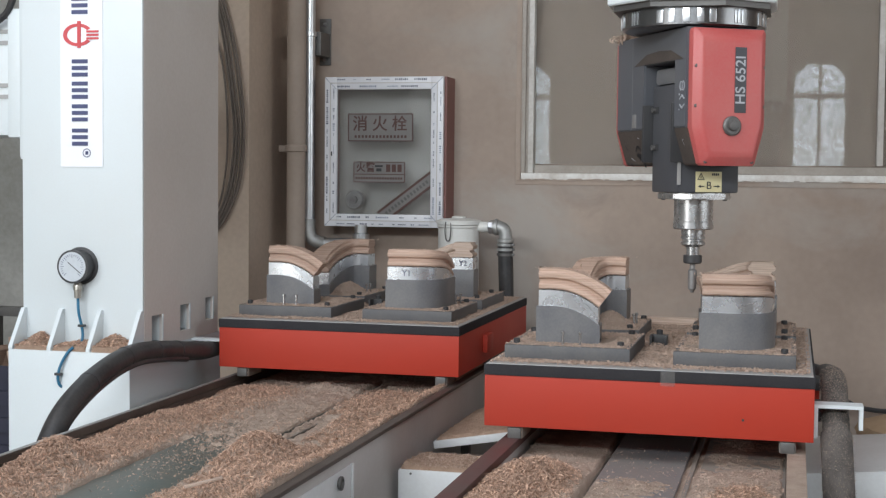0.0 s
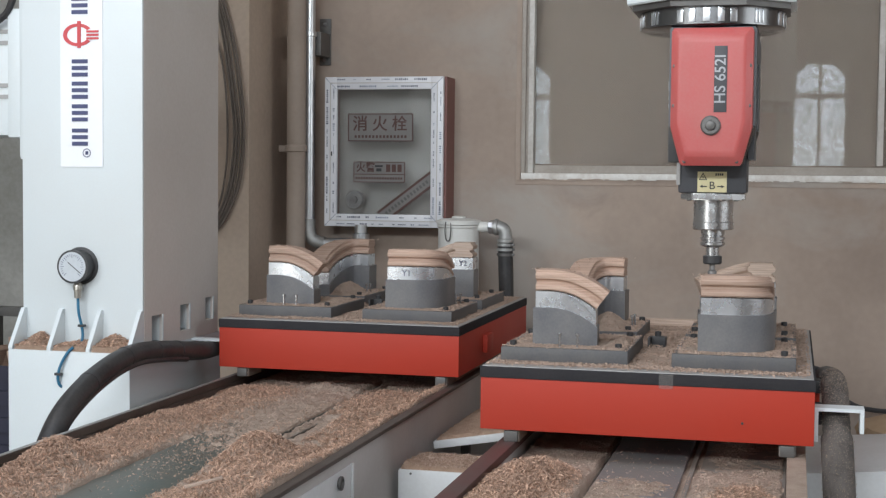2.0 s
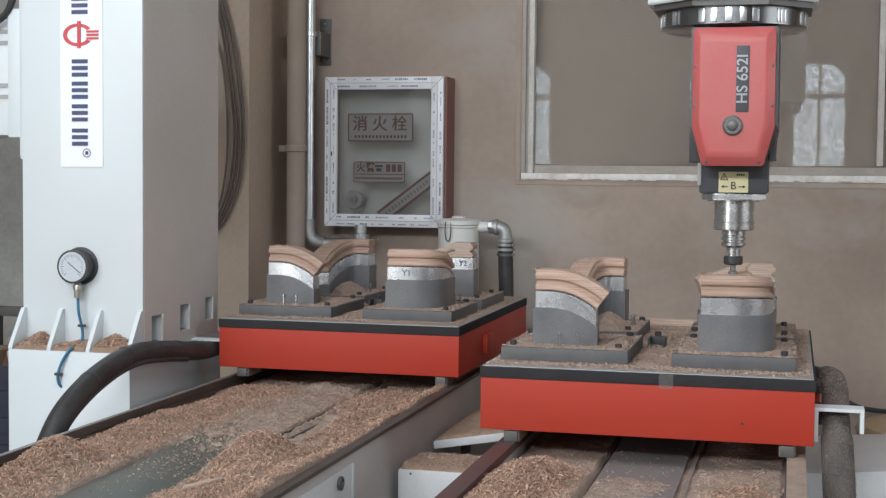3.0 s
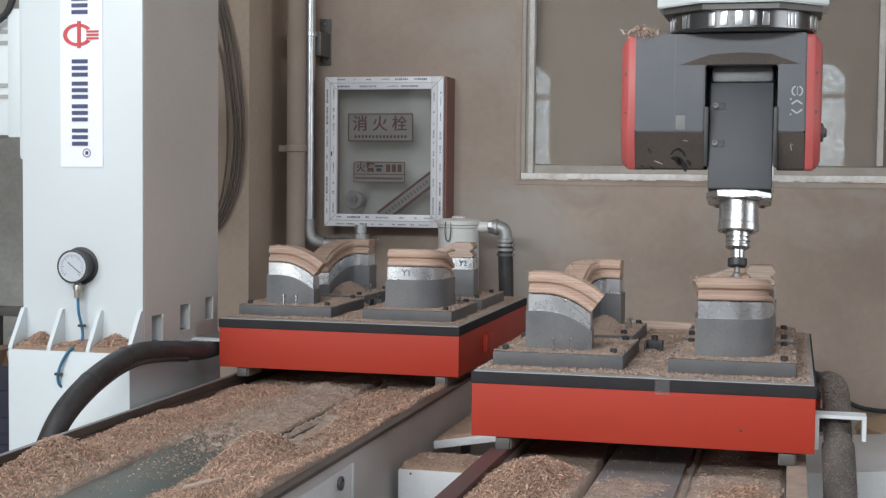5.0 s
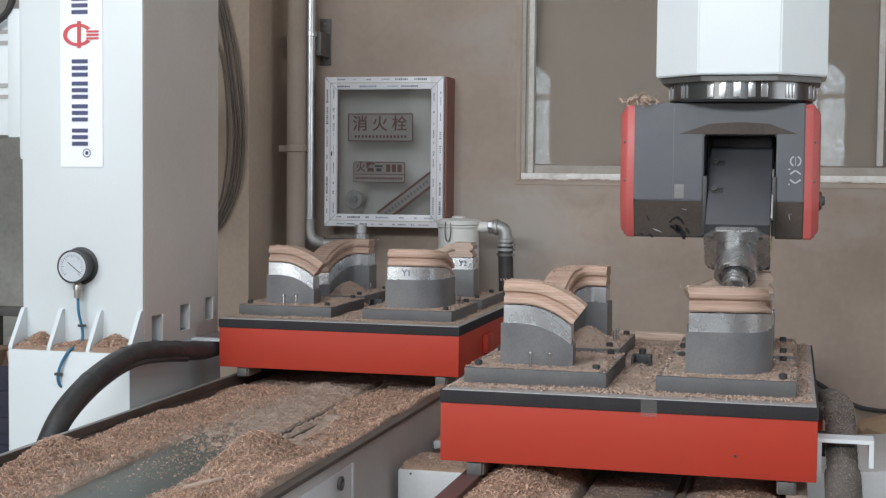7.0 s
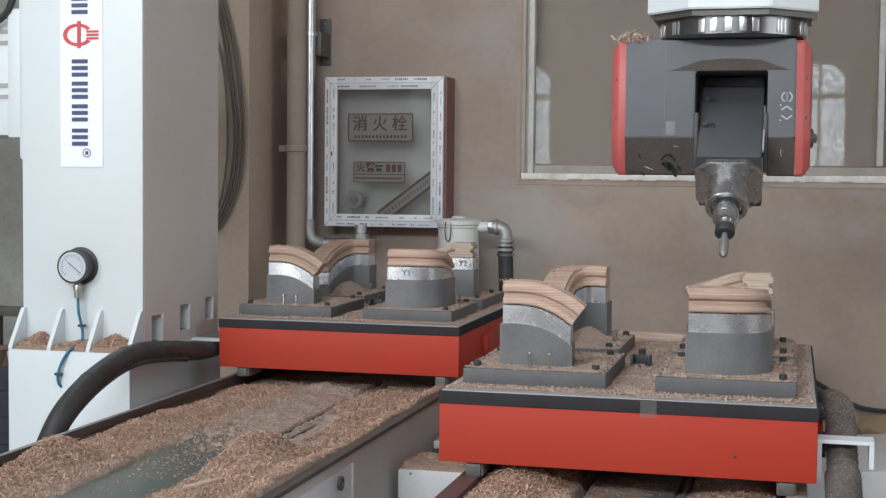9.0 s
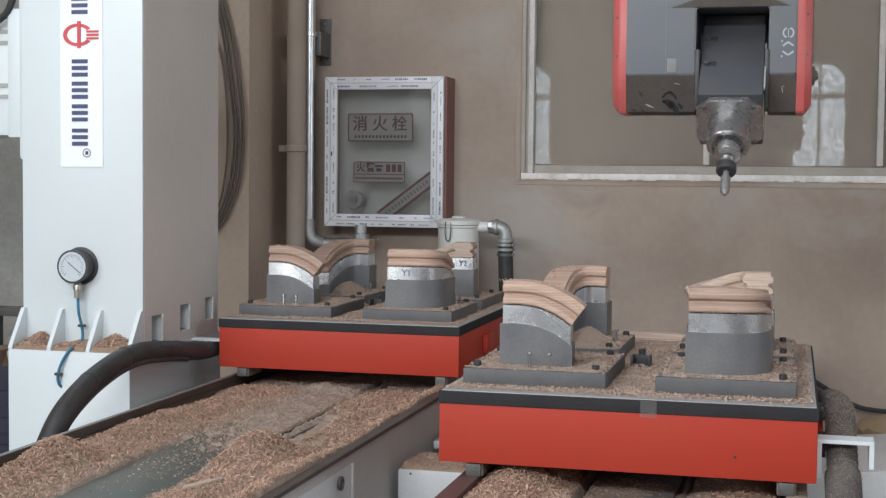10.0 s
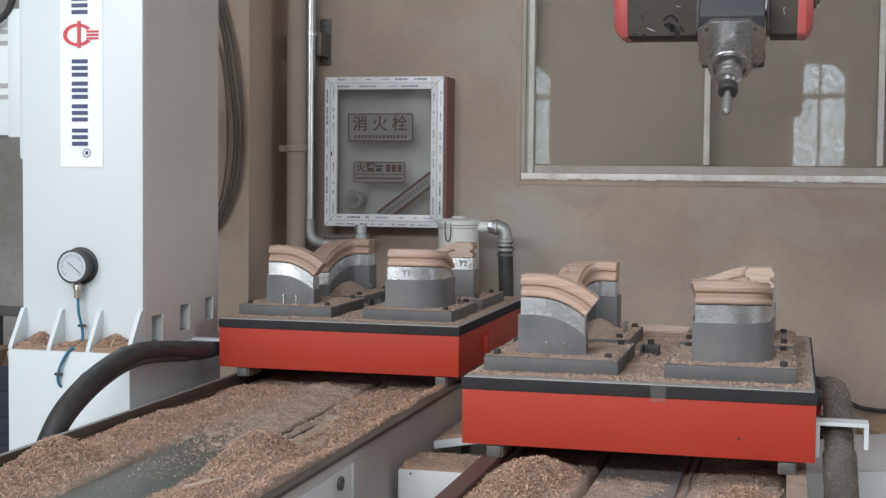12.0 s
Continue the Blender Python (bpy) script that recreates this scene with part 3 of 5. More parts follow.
def fire_cabinet():
    c = thing("fire_hydrant_cabinet", "wall-hung fire hydrant cabinet with glazed white-framed door", "cabinet", pose(-2.421, 7.0, 1.384))
    w, h = 0.648, 0.788
    body = bmesh.new()
    for a in ((0, 0.02, 0.03, 0.2, 0, h), (w - 0.02, w + 0.012, 0.03, 0.2, 0, h), (0.02, w - 0.02, 0.03, 0.2, h - 0.02, h), (0.02, w - 0.02, 0.03, 0.2, 0, 0.02)):
        add_box(body, *a)
    part("body", body, RED_STEEL, c, "dull red sheet steel body")
    part("back_panel", box(0.021, w - 0.021, 0.19, 0.198, 0.021, h - 0.021), CABINET_BACK, c)
    door = part("door", box(0, 0.066, 0, 0.028, 0, h, 0.004), UPVC, c, "white plastic door frame printed with small marks")
    for a in ((w - 0.066, w, 0, 0.028, 0, h), (0.066, w - 0.066, 0.001, 0.027, h - 0.066, h), (0.066, w - 0.066, 0.001, 0.027, 0, 0.066)):
        part("door_stile" if a[4] == 0 and a[5] == h else "door_rail", box(*a, 0.004), UPVC, door)
    # raised inner lip of the profile
    for a in ((0.030, 0.034, -0.003, 0.002, 0.03, h - 0.03), (w - 0.034, w - 0.030, -0.003, 0.002, 0.03, h - 0.03), (0.034, w - 0.034, -0.003, 0.002, h - 0.034, h - 0.030), (0.034, w - 0.034, -0.003, 0.002, 0.030, 0.034)):
        part("lip", box(*a), FRAME_WHITE, door)
    part("pane", box(0.066, w - 0.066, 0.012, 0.016, 0.066, h - 0.066), DOOR_GLASS, door).visible_shadow = False
    # printed marks on the protective film: plain bars
    rng = random.Random(5)
    dark_print, pale_print = bmesh.new(), bmesh.new()
    for side in range(4):
        length = w if side < 2 else h
        for row in (0.014, 0.050):
            u = 0.07
            while u < length - 0.09:
                target = rng.choice((dark_print, dark_print, pale_print))
                k = rng.choice((0.0055, 0.0055, 0.009))
                for _ in range(rng.choice((2, 4, 7, 9))):
                    v, tall = (row if side % 2 == 0 else length * 0 + (h if side == 1 else w) - row), k * rng.uniform(0.35, 0.62)
                    wide = k * rng.uniform(0.5, 0.85)
                    if side < 2:
                        add_box(target, u, u + wide, -0.0016, 0.0008, v - tall, v + tall)
                    else:
                        add_box(target, v - tall, v + tall, -0.0016, 0.0008, u, u + wide)
                    u += k * 1.15
                u += rng.uniform(0.012, 0.06)
    tagged(part("print_marks", pale_print, PRINT_PALE, door, "rows of pale blue print marks"), kind="stuff")
    bm = dark_print
    tagged(part("print_marks", bm, PRINT, door, "rows of tiny blue-grey print marks"), kind="stuff")
    part("latch", box(0.036, 0.050, -0.010, 0.0, 0.36, 0.435, 0.004), UPVC, door, "white latch")
    part("latch_slot", box(0.040, 0.046, -0.0125, -0.0095, 0.372, 0.395), BLACK, door)
    for sx, sz in ((0, 0), (0, 1), (1, 0), (1, 1)):
        cx, cz = (0.033 if sx == 0 else w - 0.033), (0.033 if sz == 0 else h - 0.033)
        part("mitre_joint", box(-0.043, 0.043, -0.0022, 0.0006, -0.0011, 0.0011, 0, pose(cx, 0, cz, 0, -45 if sx == sz else 45, 0)), PRINT_PALE, door)
    # signs behind the glass
    sg = part("sign", box(0.128, 0.484, 0.020, 0.022, 0.45, 0.596), SIGN_PALE, c, "faded red fire hydrant sign", pose(0, -0.0115, 0))
    for a in ((0.128, 0.484, 0.450, 0.455), (0.128, 0.484, 0.591, 0.596), (0.128, 0.133, 0.455, 0.591), (0.479, 0.484, 0.455, 0.591)):
        part("sign_border", box(a[0], a[1], 0.017, 0.020, a[2], a[3]), SIGN_RED, sg)
    for i, ch in enumerate("消火栓"):
        text_part("sign_character", ch, 0.085, pose(0.195 + i * 0.108, 0.0185, 0.538, 90), SIGN_RED, sg, 0.001, 0.001)
    bm = bmesh.new()
    for i in range(15):
        add_box(bm, 0.165 + i * 0.0195, 0.165 + i * 0.0195 + 0.011, 0.0165, 0.0195, 0.468, 0.482)
    part("small_print", bm, SIGN_RED, sg)
    s2 = part("sign", box(0.160, 0.442, 0.020, 0.022, 0.234, 0.343), SIGN_PALE, c, "faded red fire alarm sign", pose(0, -0.0115, 0))
    for a in ((0.160, 0.442, 0.234, 0.238), (0.160, 0.442, 0.339, 0.343), (0.160, 0.164, 0.238, 0.339), (0.438, 0.442, 0.238, 0.339), (0.164, 0.438, 0.275, 0.279)):
        part("sign_border", box(a[0], a[1], 0.017, 0.020, a[2], a[3]), SIGN_RED, s2)
    for i, ch in enumerate("火警"):
        text_part("sign_character", ch, 0.052, pose(0.200 + i * 0.054, 0.0185, 0.310, 90), SIGN_RED, s2, 0.001, 0.001)
    bm = add_box(bmesh.new(), 0.286, 0.314, 0.0165, 0.0195, 0.292, 0.308)
    add_box(bm, 0.279, 0.321, 0.0165, 0.0195, 0.315, 0.325)
    part("telephone_sign", bm, BLACK, s2)
    bm = bmesh.new()
    for i in range(3):
        add_box(bm, 0.340 + i * 0.031, 0.362 + i * 0.031, 0.0165, 0.0195, 0.290, 0.329)
    part("number_bar", bm, SIGN_RED, s2)
    bm = bmesh.new()
    for i in range(18):
        add_box(bm, 0.172 + i * 0.0145, 0.181 + i * 0.0145, 0.0165, 0.0195, 0.250, 0.262)
    part("small_print", bm, SIGN_RED, s2)
    band = part("warning_band", box(-0.18, 0.18, 0.018, 0.021, -0.03, 0.03, 0, pose(0.455, 0, 0.158, 0, -37, 0)), SIGN_PALE, c, "slanting pale printed band", pose(0, -0.0095, 0))
    for s in (-1, 1):
        part("band_edge", box(-0.18, 0.18, 0.0155, 0.018, s * 0.03 - 0.006, s * 0.03 + 0.006, 0, pose(0.455, 0, 0.158, 0, -37, 0)), SIGN_RED, band)
    bm = bmesh.new()
    for i in range(14):
        add_box(bm, -0.145 + i * 0.021, -0.133 + i * 0.021, 0.0155, 0.018, -0.009, 0.009, 0, pose(0.455, 0, 0.158, 0, -37, 0))
    part("small_print", bm, DARK_STEEL, band)
    part("hose_coil", lathe([(0.022, 0.0), (0.045, 0.0), (0.05, 0.012), (0.05, 0.05), (0.045, 0.06), (0.022, 0.06), (0.02, 0.05), (0.02, 0.01)], 28, pose(0.145, 0.12, 0.14, 90)), GREY_PLASTIC, c, "dusty coiled fire hose end")
    part("hose_hub", lathe([(0.02, 0), (0.02, 0.02)], 16, pose(0.145, 0.07, 0.14, 90)), BLACK, c)


fire_cabinet()


def filter_canister():
    c = thing("filter_canister", "white cylindrical vacuum filter with clip lid and black hose", "filter", pose(-1.648, 6.85, 0))
    part("vessel", lathe([(0.095, 0), (0.104, 0.02), (0.104, 1.393), (0.11, 1.398), (0.11, 1.408)], 32), CANISTER, c)
    part("lid", lathe([(0.113, 1.411), (0.113, 1.431), (0.09, 1.439), (0.035, 1.443), (0.035, 1.451), (0.02, 1.453)], 32), CANISTER, c, "white clip-on lid")
    part("clip", tube([(-0.041, -0.106, 1.425), (-0.043, -0.116, 1.38), (-0.036, -0.114, 1.335), (-0.020, -0.114, 1.335), (-0.013, -0.116, 1.38), (-0.015, -0.108, 1.425)], 0.003, 6), DARK_STEEL, c)
    part("outlet", tube([(0.09, 0, 1.40), (0.12, 0, 1.40), (0.158, 0, 1.40)], 0.027, 16), CANISTER, c)
    part("union_nut", lathe([(0.026, 0), (0.034, 0.004), (0.034, 0.028), (0.026, 0.032)], 8, pose(0.154, 0, 1.40, 0, 90)), GALV, c)
    part("elbow", tube([(0.178, 0, 1.40), (0.205, 0, 1.40), (0.232, 0, 1.388), (0.243, 0, 1.36), (0.243, 0, 1.29)], 0.034, 18), GALV_DULL, c, "galvanised elbow")
    part("elbow_collar", lathe([(0.036, 0), (0.042, 0.003), (0.042, 0.018), (0.036, 0.021)], 12, pose(0.243, 0, 1.322)), GALV_DULL, c)
    part("elbow_collar", lathe([(0.036, 0), (0.042, 0.003), (0.042, 0.018), (0.036, 0.021)], 12, pose(0.186, 0, 1.40, 0, 90)), GALV_DULL, c)
    for z in (1.312, 1.288, 1.262):
        part("hose_clamp", lathe([(0.040, z - 0.007), (0.043, z - 0.006), (0.043, z + 0.006), (0.040, z + 0.007)], 20, pose(0.243, 0, 0)), GALV_DULL if z > 1.28 else DARK_STEEL, c)
        part("clamp_screw", box(0.276, 0.292, -0.02, -0.004, z - 0.006, z + 0.006, 0.002), DARK_STEEL, c)
    part("hose", tube([(0.243, 0, 1.32), (0.248, 0, 1.15), (0.258, -0.01, 0.95), (0.29, -0.03, 0.6), (0.34, -0.05, 0.05)], 0.038, 18), HOSE, c, "black rubber hose")


filter_canister()

# ---- the machine column ----


def machine_column():
    c = thing("machine_column", "white painted steel machine column with flared ribbed foot", "machine", pose(0, 0, 0))
    x0, x1, y0, y1 = -2.889, -2.382, 4.80, 5.505
    part("shaft", box(x0, x1 - 0.055, y0 + 0.0125, y1, 0.981, 3.6, 0.004), WHITE, c)
    part("front_plate", box(x0, x1 - 0.001, y0, y0 + 0.012, 0.981, 3.6, 0.003), WHITE, c)
    side = wall_with_holes("x", x1 - 0.012, 0.012, y0 + 0.0125, y1, 0.98, 3.6, [(4.875, 4.965, 1.0, 1.105), (5.13, 5.215, 1.02, 1.125), (5.375, 5.45, 1.04, 1.135)])
    part("side_plate", side, CREAM, c, "warm off-white side plate")
    for ya, yb, za, zb in ((4.875, 4.965, 1.0, 1.105), (5.13, 5.215, 1.02, 1.125), (5.375, 5.45, 1.04, 1.135)):
        part("pocket_edge", box(x1 - 0.054, x1 + 0.002, yb + 0.0005, yb + 0.012, za, zb, 0.002), WHITE, c)
    part("foot", box(x0, x1, 4.69, y1 + 0.03, 0.02, 0.98, 0.006), WHITE, c)
    part("foot_plate", box(x0 - 0.06, x1 + 0.06, 4.62, y1 + 0.06, 0.0, 0.02), WHITE, c)
    for i, x in enumerate((x0, x0 + 0.162, x0 + 0.325, x1 - 0.016)):
        bm = bmesh.new()
        a = [bm.verts.new((x, *q)) for q in ((4.692, 0.98), (4.8, 0.98), (4.8, 1.13), (4.785, 1.13), (4.692, 0.99))]
        bm.faces.new(a)
        r = bmesh.ops.extrude_face_region(bm, geom=list(bm.faces))
        bmesh.ops.translate(bm, vec=(0.016, 0, 0), verts=[v for v in r["geom"] if isinstance(v, bmesh.types.BMVert)])
        part("rib", bm, WHITE, c)
    b = part("banner", box(-2.723, -2.546, 4.7965, 4.7995, 1.675, 2.62), BANNER, c, "glossy white vertical banner with navy and red emblem shapes")
    # brand lettering as plain shapes, emblem as ring and bar
    for z in (2.286, 2.050, 1.966, 1.880, 1.788):
        bm = bmesh.new()
        for k in (-1, 0, 1):
            add_box(bm, -2.674, -2.608, 4.7935, 4.7965, z + k * 0.025 - 0.0075, z + k * 0.025 + 0.0075)
        part("lettering_bar", bm, NAVY, b, "navy lettering shape")
    bm = bmesh.new()
    n = 32
    rings = [[bm.verts.new((-2.648 + rx * math.cos(2 * math.pi * i / n), y, 2.175 + rz * math.sin(2 * math.pi * i / n))) for i in range(3, n - 2)]
             for rx, rz, y in ((0.062, 0.043, 4.7935), (0.046, 0.031, 4.7935))]
    for i in range(len(rings[0]) - 1):
        bm.faces.new((rings[0][i], rings[0][i + 1], rings[1][i + 1], rings[1][i]))
    r = bmesh.ops.extrude_face_region(bm, geom=list(bm.faces))
    bmesh.ops.translate(bm, vec=(0, 0.003, 0), verts=[v for v in r["geom"] if isinstance(v, bmesh.types.BMVert)])
    add_box(bm, -2.650, -2.636, 4.7925, 4.7965, 2.126, 2.227)
    for z in (2.187, 2.174, 2.161):
        add_box(bm, -2.612, -2.562, 4.793, 4.7965, z - 0.004, z + 0.004)
    part("emblem", bm, LOGO_RED, b, "red ring emblem")
    bm = bmesh.new()
    rings = [[bm.verts.new((-2.612 + q * math.cos(2 * math.pi * i / 20), 4.794, 1.728 + q * math.sin(2 * math.pi * i / 20))) for i in range(20)] for q in (0.017, 0.014)]
    for i in range(20):
        bm.faces.new((rings[0][i], rings[0][(i + 1) % 20], rings[1][(i + 1) % 20], rings[1][i]))
    add_box(bm, -2.617, -2.607, 4.793, 4.7965, 1.721, 1.735)
    part("mark_ring", bm, NAVY, b)
    g = part("vacuum_gauge", lathe([(0.072, 0.0), (0.072, 0.006), (0.060, 0.008), (0.058, 0.055), (0.064, 0.058), (0.064, 0.068), (0.057, 0.069)], 36, pose(-2.640, 4.80, 1.297, 90)), BLACK, c, "black round vacuum gauge with white dial")
    part("dial", lathe([(0.056, 0), (0.056, 0.003)], 36, pose(-2.640, 4.733, 1.297, 90)), DIAL, g, "white dial")
    bm = bmesh.new()
    for k in range(25):
        a = radians(225 - k * 11.25)
        add_box(bm, 0.040 if k % 4 else 0.034, 0.048, -0.0007, 0.0007, 0.0, 0.0008, 0, pose(-2.640, 4.7295, 1.297, 90) @ pose(0, 0, 0, 0, 0, math.degrees(a)))
    tagged(part("dial_marks", bm, NAVY, g), kind="stuff")
    part("needle", box(-0.020, 0.046, -0.0014, 0.0014, 0, 0.001, 0, pose(-2.642, 4.729, 1.302, 90) @ pose(0, 0, 0, 0, 0, -38)), BLACK, g)
    part("gauge_fitting", lathe([(0.010, 0), (0.013, 0.002), (0.014, 0.03), (0.017, 0.031), (0.017, 0.05), (0.012, 0.06)], 12, pose(-2.636, 4.765, 1.175)), BRASS, c, "brass fitting")
    part("air_tube", tube([(-2.636, 4.765, 1.185), (-2.632, 4.765, 1.12), (-2.622, 4.772, 1.06), (-2.620, 4.77, 1.02), (-2.623, 4.75, 0.995)], 0.0055, 10), BLUE_TUBE, c, "blue air tube")
    part("air_tube", tube([(-2.62, 4.70, 0.995), (-2.635, 4.683, 0.975), (-2.658, 4.675, 0.93), (-2.670, 4.675, 0.885), (-2.668, 4.682, 0.855), (-2.662, 4.70, 0.84)], 0.0055, 10), BLUE_TUBE, c, "blue air tube")
    for x, y, z in ((-2.623, 4.772, 1.07), (-2.668, 4.676, 0.895)):
        part("tube_tie", box(x - 0.014, x + 0.014, y - 0.008, y + 0.008, z - 0.005, z + 0.005, 0.002), BLACK, c)
    part("rail_housing", box(-3.75, -3.045, 5.0, 5.4, 1.80, 2.265, 0.006), WHITE, c, "white rail housing with grey grooves")
    for z in (2.00, 1.955, 2.17, 2.215):
        part("groove", box(-3.75, -3.06, 4.994, 5.0, z - 0.008, z + 0.008), ALU_TOP, c)
    part("mounting_flange", box(-3.043, -2.985, 4.95, 5.42, 1.79, 2.30, 0.006), WHITE, c)
    part("mounting_flange", box(-2.985, -2.892, 4.93, 5.42, 1.70, 3.6, 0.02), WHITE, c)
    part("drag_cable", tube([(-3.5, 4.97, 2.20), (-3.2, 4.96, 2.22), (-3.06, 4.95, 2.27), (-3.0, 4.94, 2.36)], 0.014, 8), HOSE, c)
    return c


machine_column()
rng = random.Random(11)
for i, x in enumerate((-2.873, -2.711, -2.548)):
    hh = [lambda a, b, x=x: 0.01 + bump_at(a, b, x + 0.07, 4.79, 0.05, 0.07, 0.045), lambda a, b: 0.012 + bump_at(a, b, -2.60, 4.80, 0.09, 0.09, 0.02), lambda a, b: 0.015 + bump_at(a, b, -2.49, 4.80, 0.06, 0.07, 0.042)][i]
    me = heap(x + 0.003, x + 0.146, 4.695, 4.798, hh, 0.006, 0.981, 0.006, 0.004)
    stuff("sawdust_pile", me, SAWDUST, "brown sawdust piled on the column foot between ribs", "sawdust")
    fl = flakes(900, lambda r, x=x, hh=hh: (lambda a, b: (a, b, 0.983 + hh(a, b)))(r.uniform(x + 0.006, x + 0.142), r.uniform(4.70, 4.795)), 0.009, rng, 1.3, 0.3)
    stuff("wood_shavings", fl, SHAVINGS, "brown wood shavings on the column foot", "shavings")

# ---- the two beds ----


def machine_bed(x0, x1, label, red_rim, cuts):
    """A long low bed with raised rims, plates and slots; x0 and x1 are its outer sides."""
    b = thing("machine_bed", label, "machine bed", pose(x0, 0, 0), "machine beds")
    w = x1 - x0
    for s in (0, 1):
        thin = 0.034 if s == 1 and not red_rim else 0.055
        part("rim", box((0.0 if red_rim else 0.034) if s == 0 else w - thin, thin if s == 0 else w, 2.2, 6.95, 0.808 if thin > 0.04 else 0.821, 0.835, 0.004), (RIM_RED if s == 0 else SAWDUST_GREY) if red_rim else RIM, b, "dark worn steel rim")
    part("side", box(0.007, 0.045, 2.2, 6.95, 0.10, 0.807, 0.004), BED_SIDE, b)
    part("side", box(w - 0.045, w - 0.007, 2.2, 6.95, 0.10, 0.807 if red_rim else 0.820, 0.004), BED_SIDE, b)
    part("end_wall", box(0.046, w - 0.046, 6.9, 6.94, 0.10, 0.774), BED_SIDE, b)
    part("end_wall", box(0.046, w - 0.046, 2.22, 2.26, 0.10, 0.774), BED_SIDE, b)
    part("bed_plate", box(cuts[0], cuts[1], 2.27, 6.89, 0.70, 0.760), BED_GREY, b, "dusty steel plate")
    part("bed_plate", box(cuts[2], cuts[3], 2.27, 6.89, 0.70, 0.782, 0.004), PLATE_BLUE if red_rim else GREEN_PLATE, b, "smooth blue-grey plate" if red_rim else "greenish painted plate")
    part("bed_plate", box(cuts[4], cuts[5], 2.27, 6.89, 0.70, 0.780, 0.003), BED_GREY, b, "dusty steel plate")
    part("bed_plate", box(cuts[6], cuts[7], 2.27, 6.89, 0.70, 0.779, 0.003), BED_GREY, b, "dusty steel plate")
    part("underframe", box(0.1, w - 0.1, 2.3, 6.85, 0.0, 0.12), DARK_STEEL, b)
    return b


LEFT_BED = machine_bed(-2.245, -1.262, "grey steel machine bed covered with sawdust", False, (0.056, 0.320, 0.332, 0.592, 0.608, 0.640, 0.656, 0.927))
machine_bed(-0.872, 0.052, "dusty machine bed with red-brown rim and shavings", True, (0.056, 0.318, 0.334, 0.572, 0.588, 0.602, 0.618, 0.868))
part("liner", box(0.0458, 0.0556, 2.27, 6.89, 0.70, 0.8075), RIM, LEFT_BED, "dark inner face of the rim")
part("rim_cap", box(0.036, 0.053, 2.21, 6.94, 0.8352, 0.8375, 0.001), GALV_DULL, LEFT_BED, "dusty bare steel rim top")
part("access_plate", box(0.9765, 0.981, 3.30, 3.915, 0.45, 0.790, 0.002), WHITE_PANEL, LEFT_BED, "pale access panel on the bed side")
part("panel_edge", box(0.9765, 0.985, 3.917, 3.932, 0.45, 0.792, 0.002), WHITE_PANEL, LEFT_BED)
part("socket", lathe([(0.017, 0), (0.021, 0.003), (0.021, 0.010), (0.015, 0.012), (0.012, 0.004)], 20, pose(0.981, 3.80, 0.757, 0, 90)), DARK_STEEL, LEFT_BED)

# white covers that stand between and beside the beds
cover_box = thing("cover_box", "white sheet-metal cover box topped with sawdust", "cover", None)
part("panel", box(-1.244, -0.905, 4.35, 4.60, 0.02, 0.688, 0.006), WHITE_PANEL, cover_box)
for x in (-1.20, -0.98):
    part("rivet", lathe([(0.004, 0), (0.004, 0.002)], 8, pose(x, 4.3495, 0.676, 90)), DARK_STEEL, cover_box)
stuff("sawdust_layer", heap(-1.240, -0.909, 4.355, 4.596, lambda x, y: 0.012 + 0.03 * noise.noise(Vector((x * 6, y * 6, 2))) ** 2, 0.012, 0.688, 0.005, 0.004), SAWDUST, "brown sawdust lying on the white cover", "sawdust")
stuff("wood_shavings", flakes(1600, lambda r: (r.uniform(-1.235, -0.915), r.uniform(4.358, 4.592), 0.703), 0.0055, random.Random(41), 1.2, 0.3), SHAVINGS_DUSTY, "wood chips strewn on the white cover", "shavings")
LEAN = pose(-1.250, 4.85, 0.660, 0, -9.8, 0)
tilted = thing("cover_plate", "white folded cover plate leaning between the beds, sawdust on it", "cover", LEAN)
part("panel", box(0.0, 0.325, 0.0, 0.62, 0.0, 0.028, 0.003), WHITE_PANEL, tilted)
part("support", box(0.04, 0.07, 0.25, 0.29, -0.66, -0.004), DARK_STEEL, tilted, "", LEAN.inverted() @ pose(-1.250, 4.85, 0.660))
part("support", box(0.25, 0.28, 0.25, 0.29, -0.66, 0.036), DARK_STEEL, tilted, "", LEAN.inverted() @ pose(-1.250, 4.85, 0.660))
layer = stuff("sawdust_layer", heap(0.004, 0.320, 0.008, 0.612, lambda x, y: 0.010 + 0.03 * noise.noise(Vector((x * 6, y * 6, 5))) ** 2, 0.012, 0.028, 0.005, 0.004), SAWDUST, "brown sawdust lying on the leaning cover plate", "sawdust")
layer.matrix_world = LEAN


def side_cover():
    c = thing("machine_cover", "white sheet-metal cover panels beside the machine bed", "cover", None)
    part("panel", box(0.075, 1.1, 4.58, 4.62, 0.05, 0.70, 0.004, pose(0, 0, 0.0, 0, -5, 0)), WHITE_PANEL, c)
    part("top_panel", box(0.075, 1.1, 4.62, 5.3, 0.672, 0.692, 0.004, pose(0, 0, 0.0, 0, -5, 0)), WHITE_PANEL, c)
    part("flange", box(0.07, 1.1, 4.30, 4.58, 0.50, 0.52, 0.004), WHITE_PANEL, c)
    part("flange_post", box(0.6, 0.65, 4.35, 4.40, 0.0, 0.50), WHITE_PANEL, c)


side_cover()


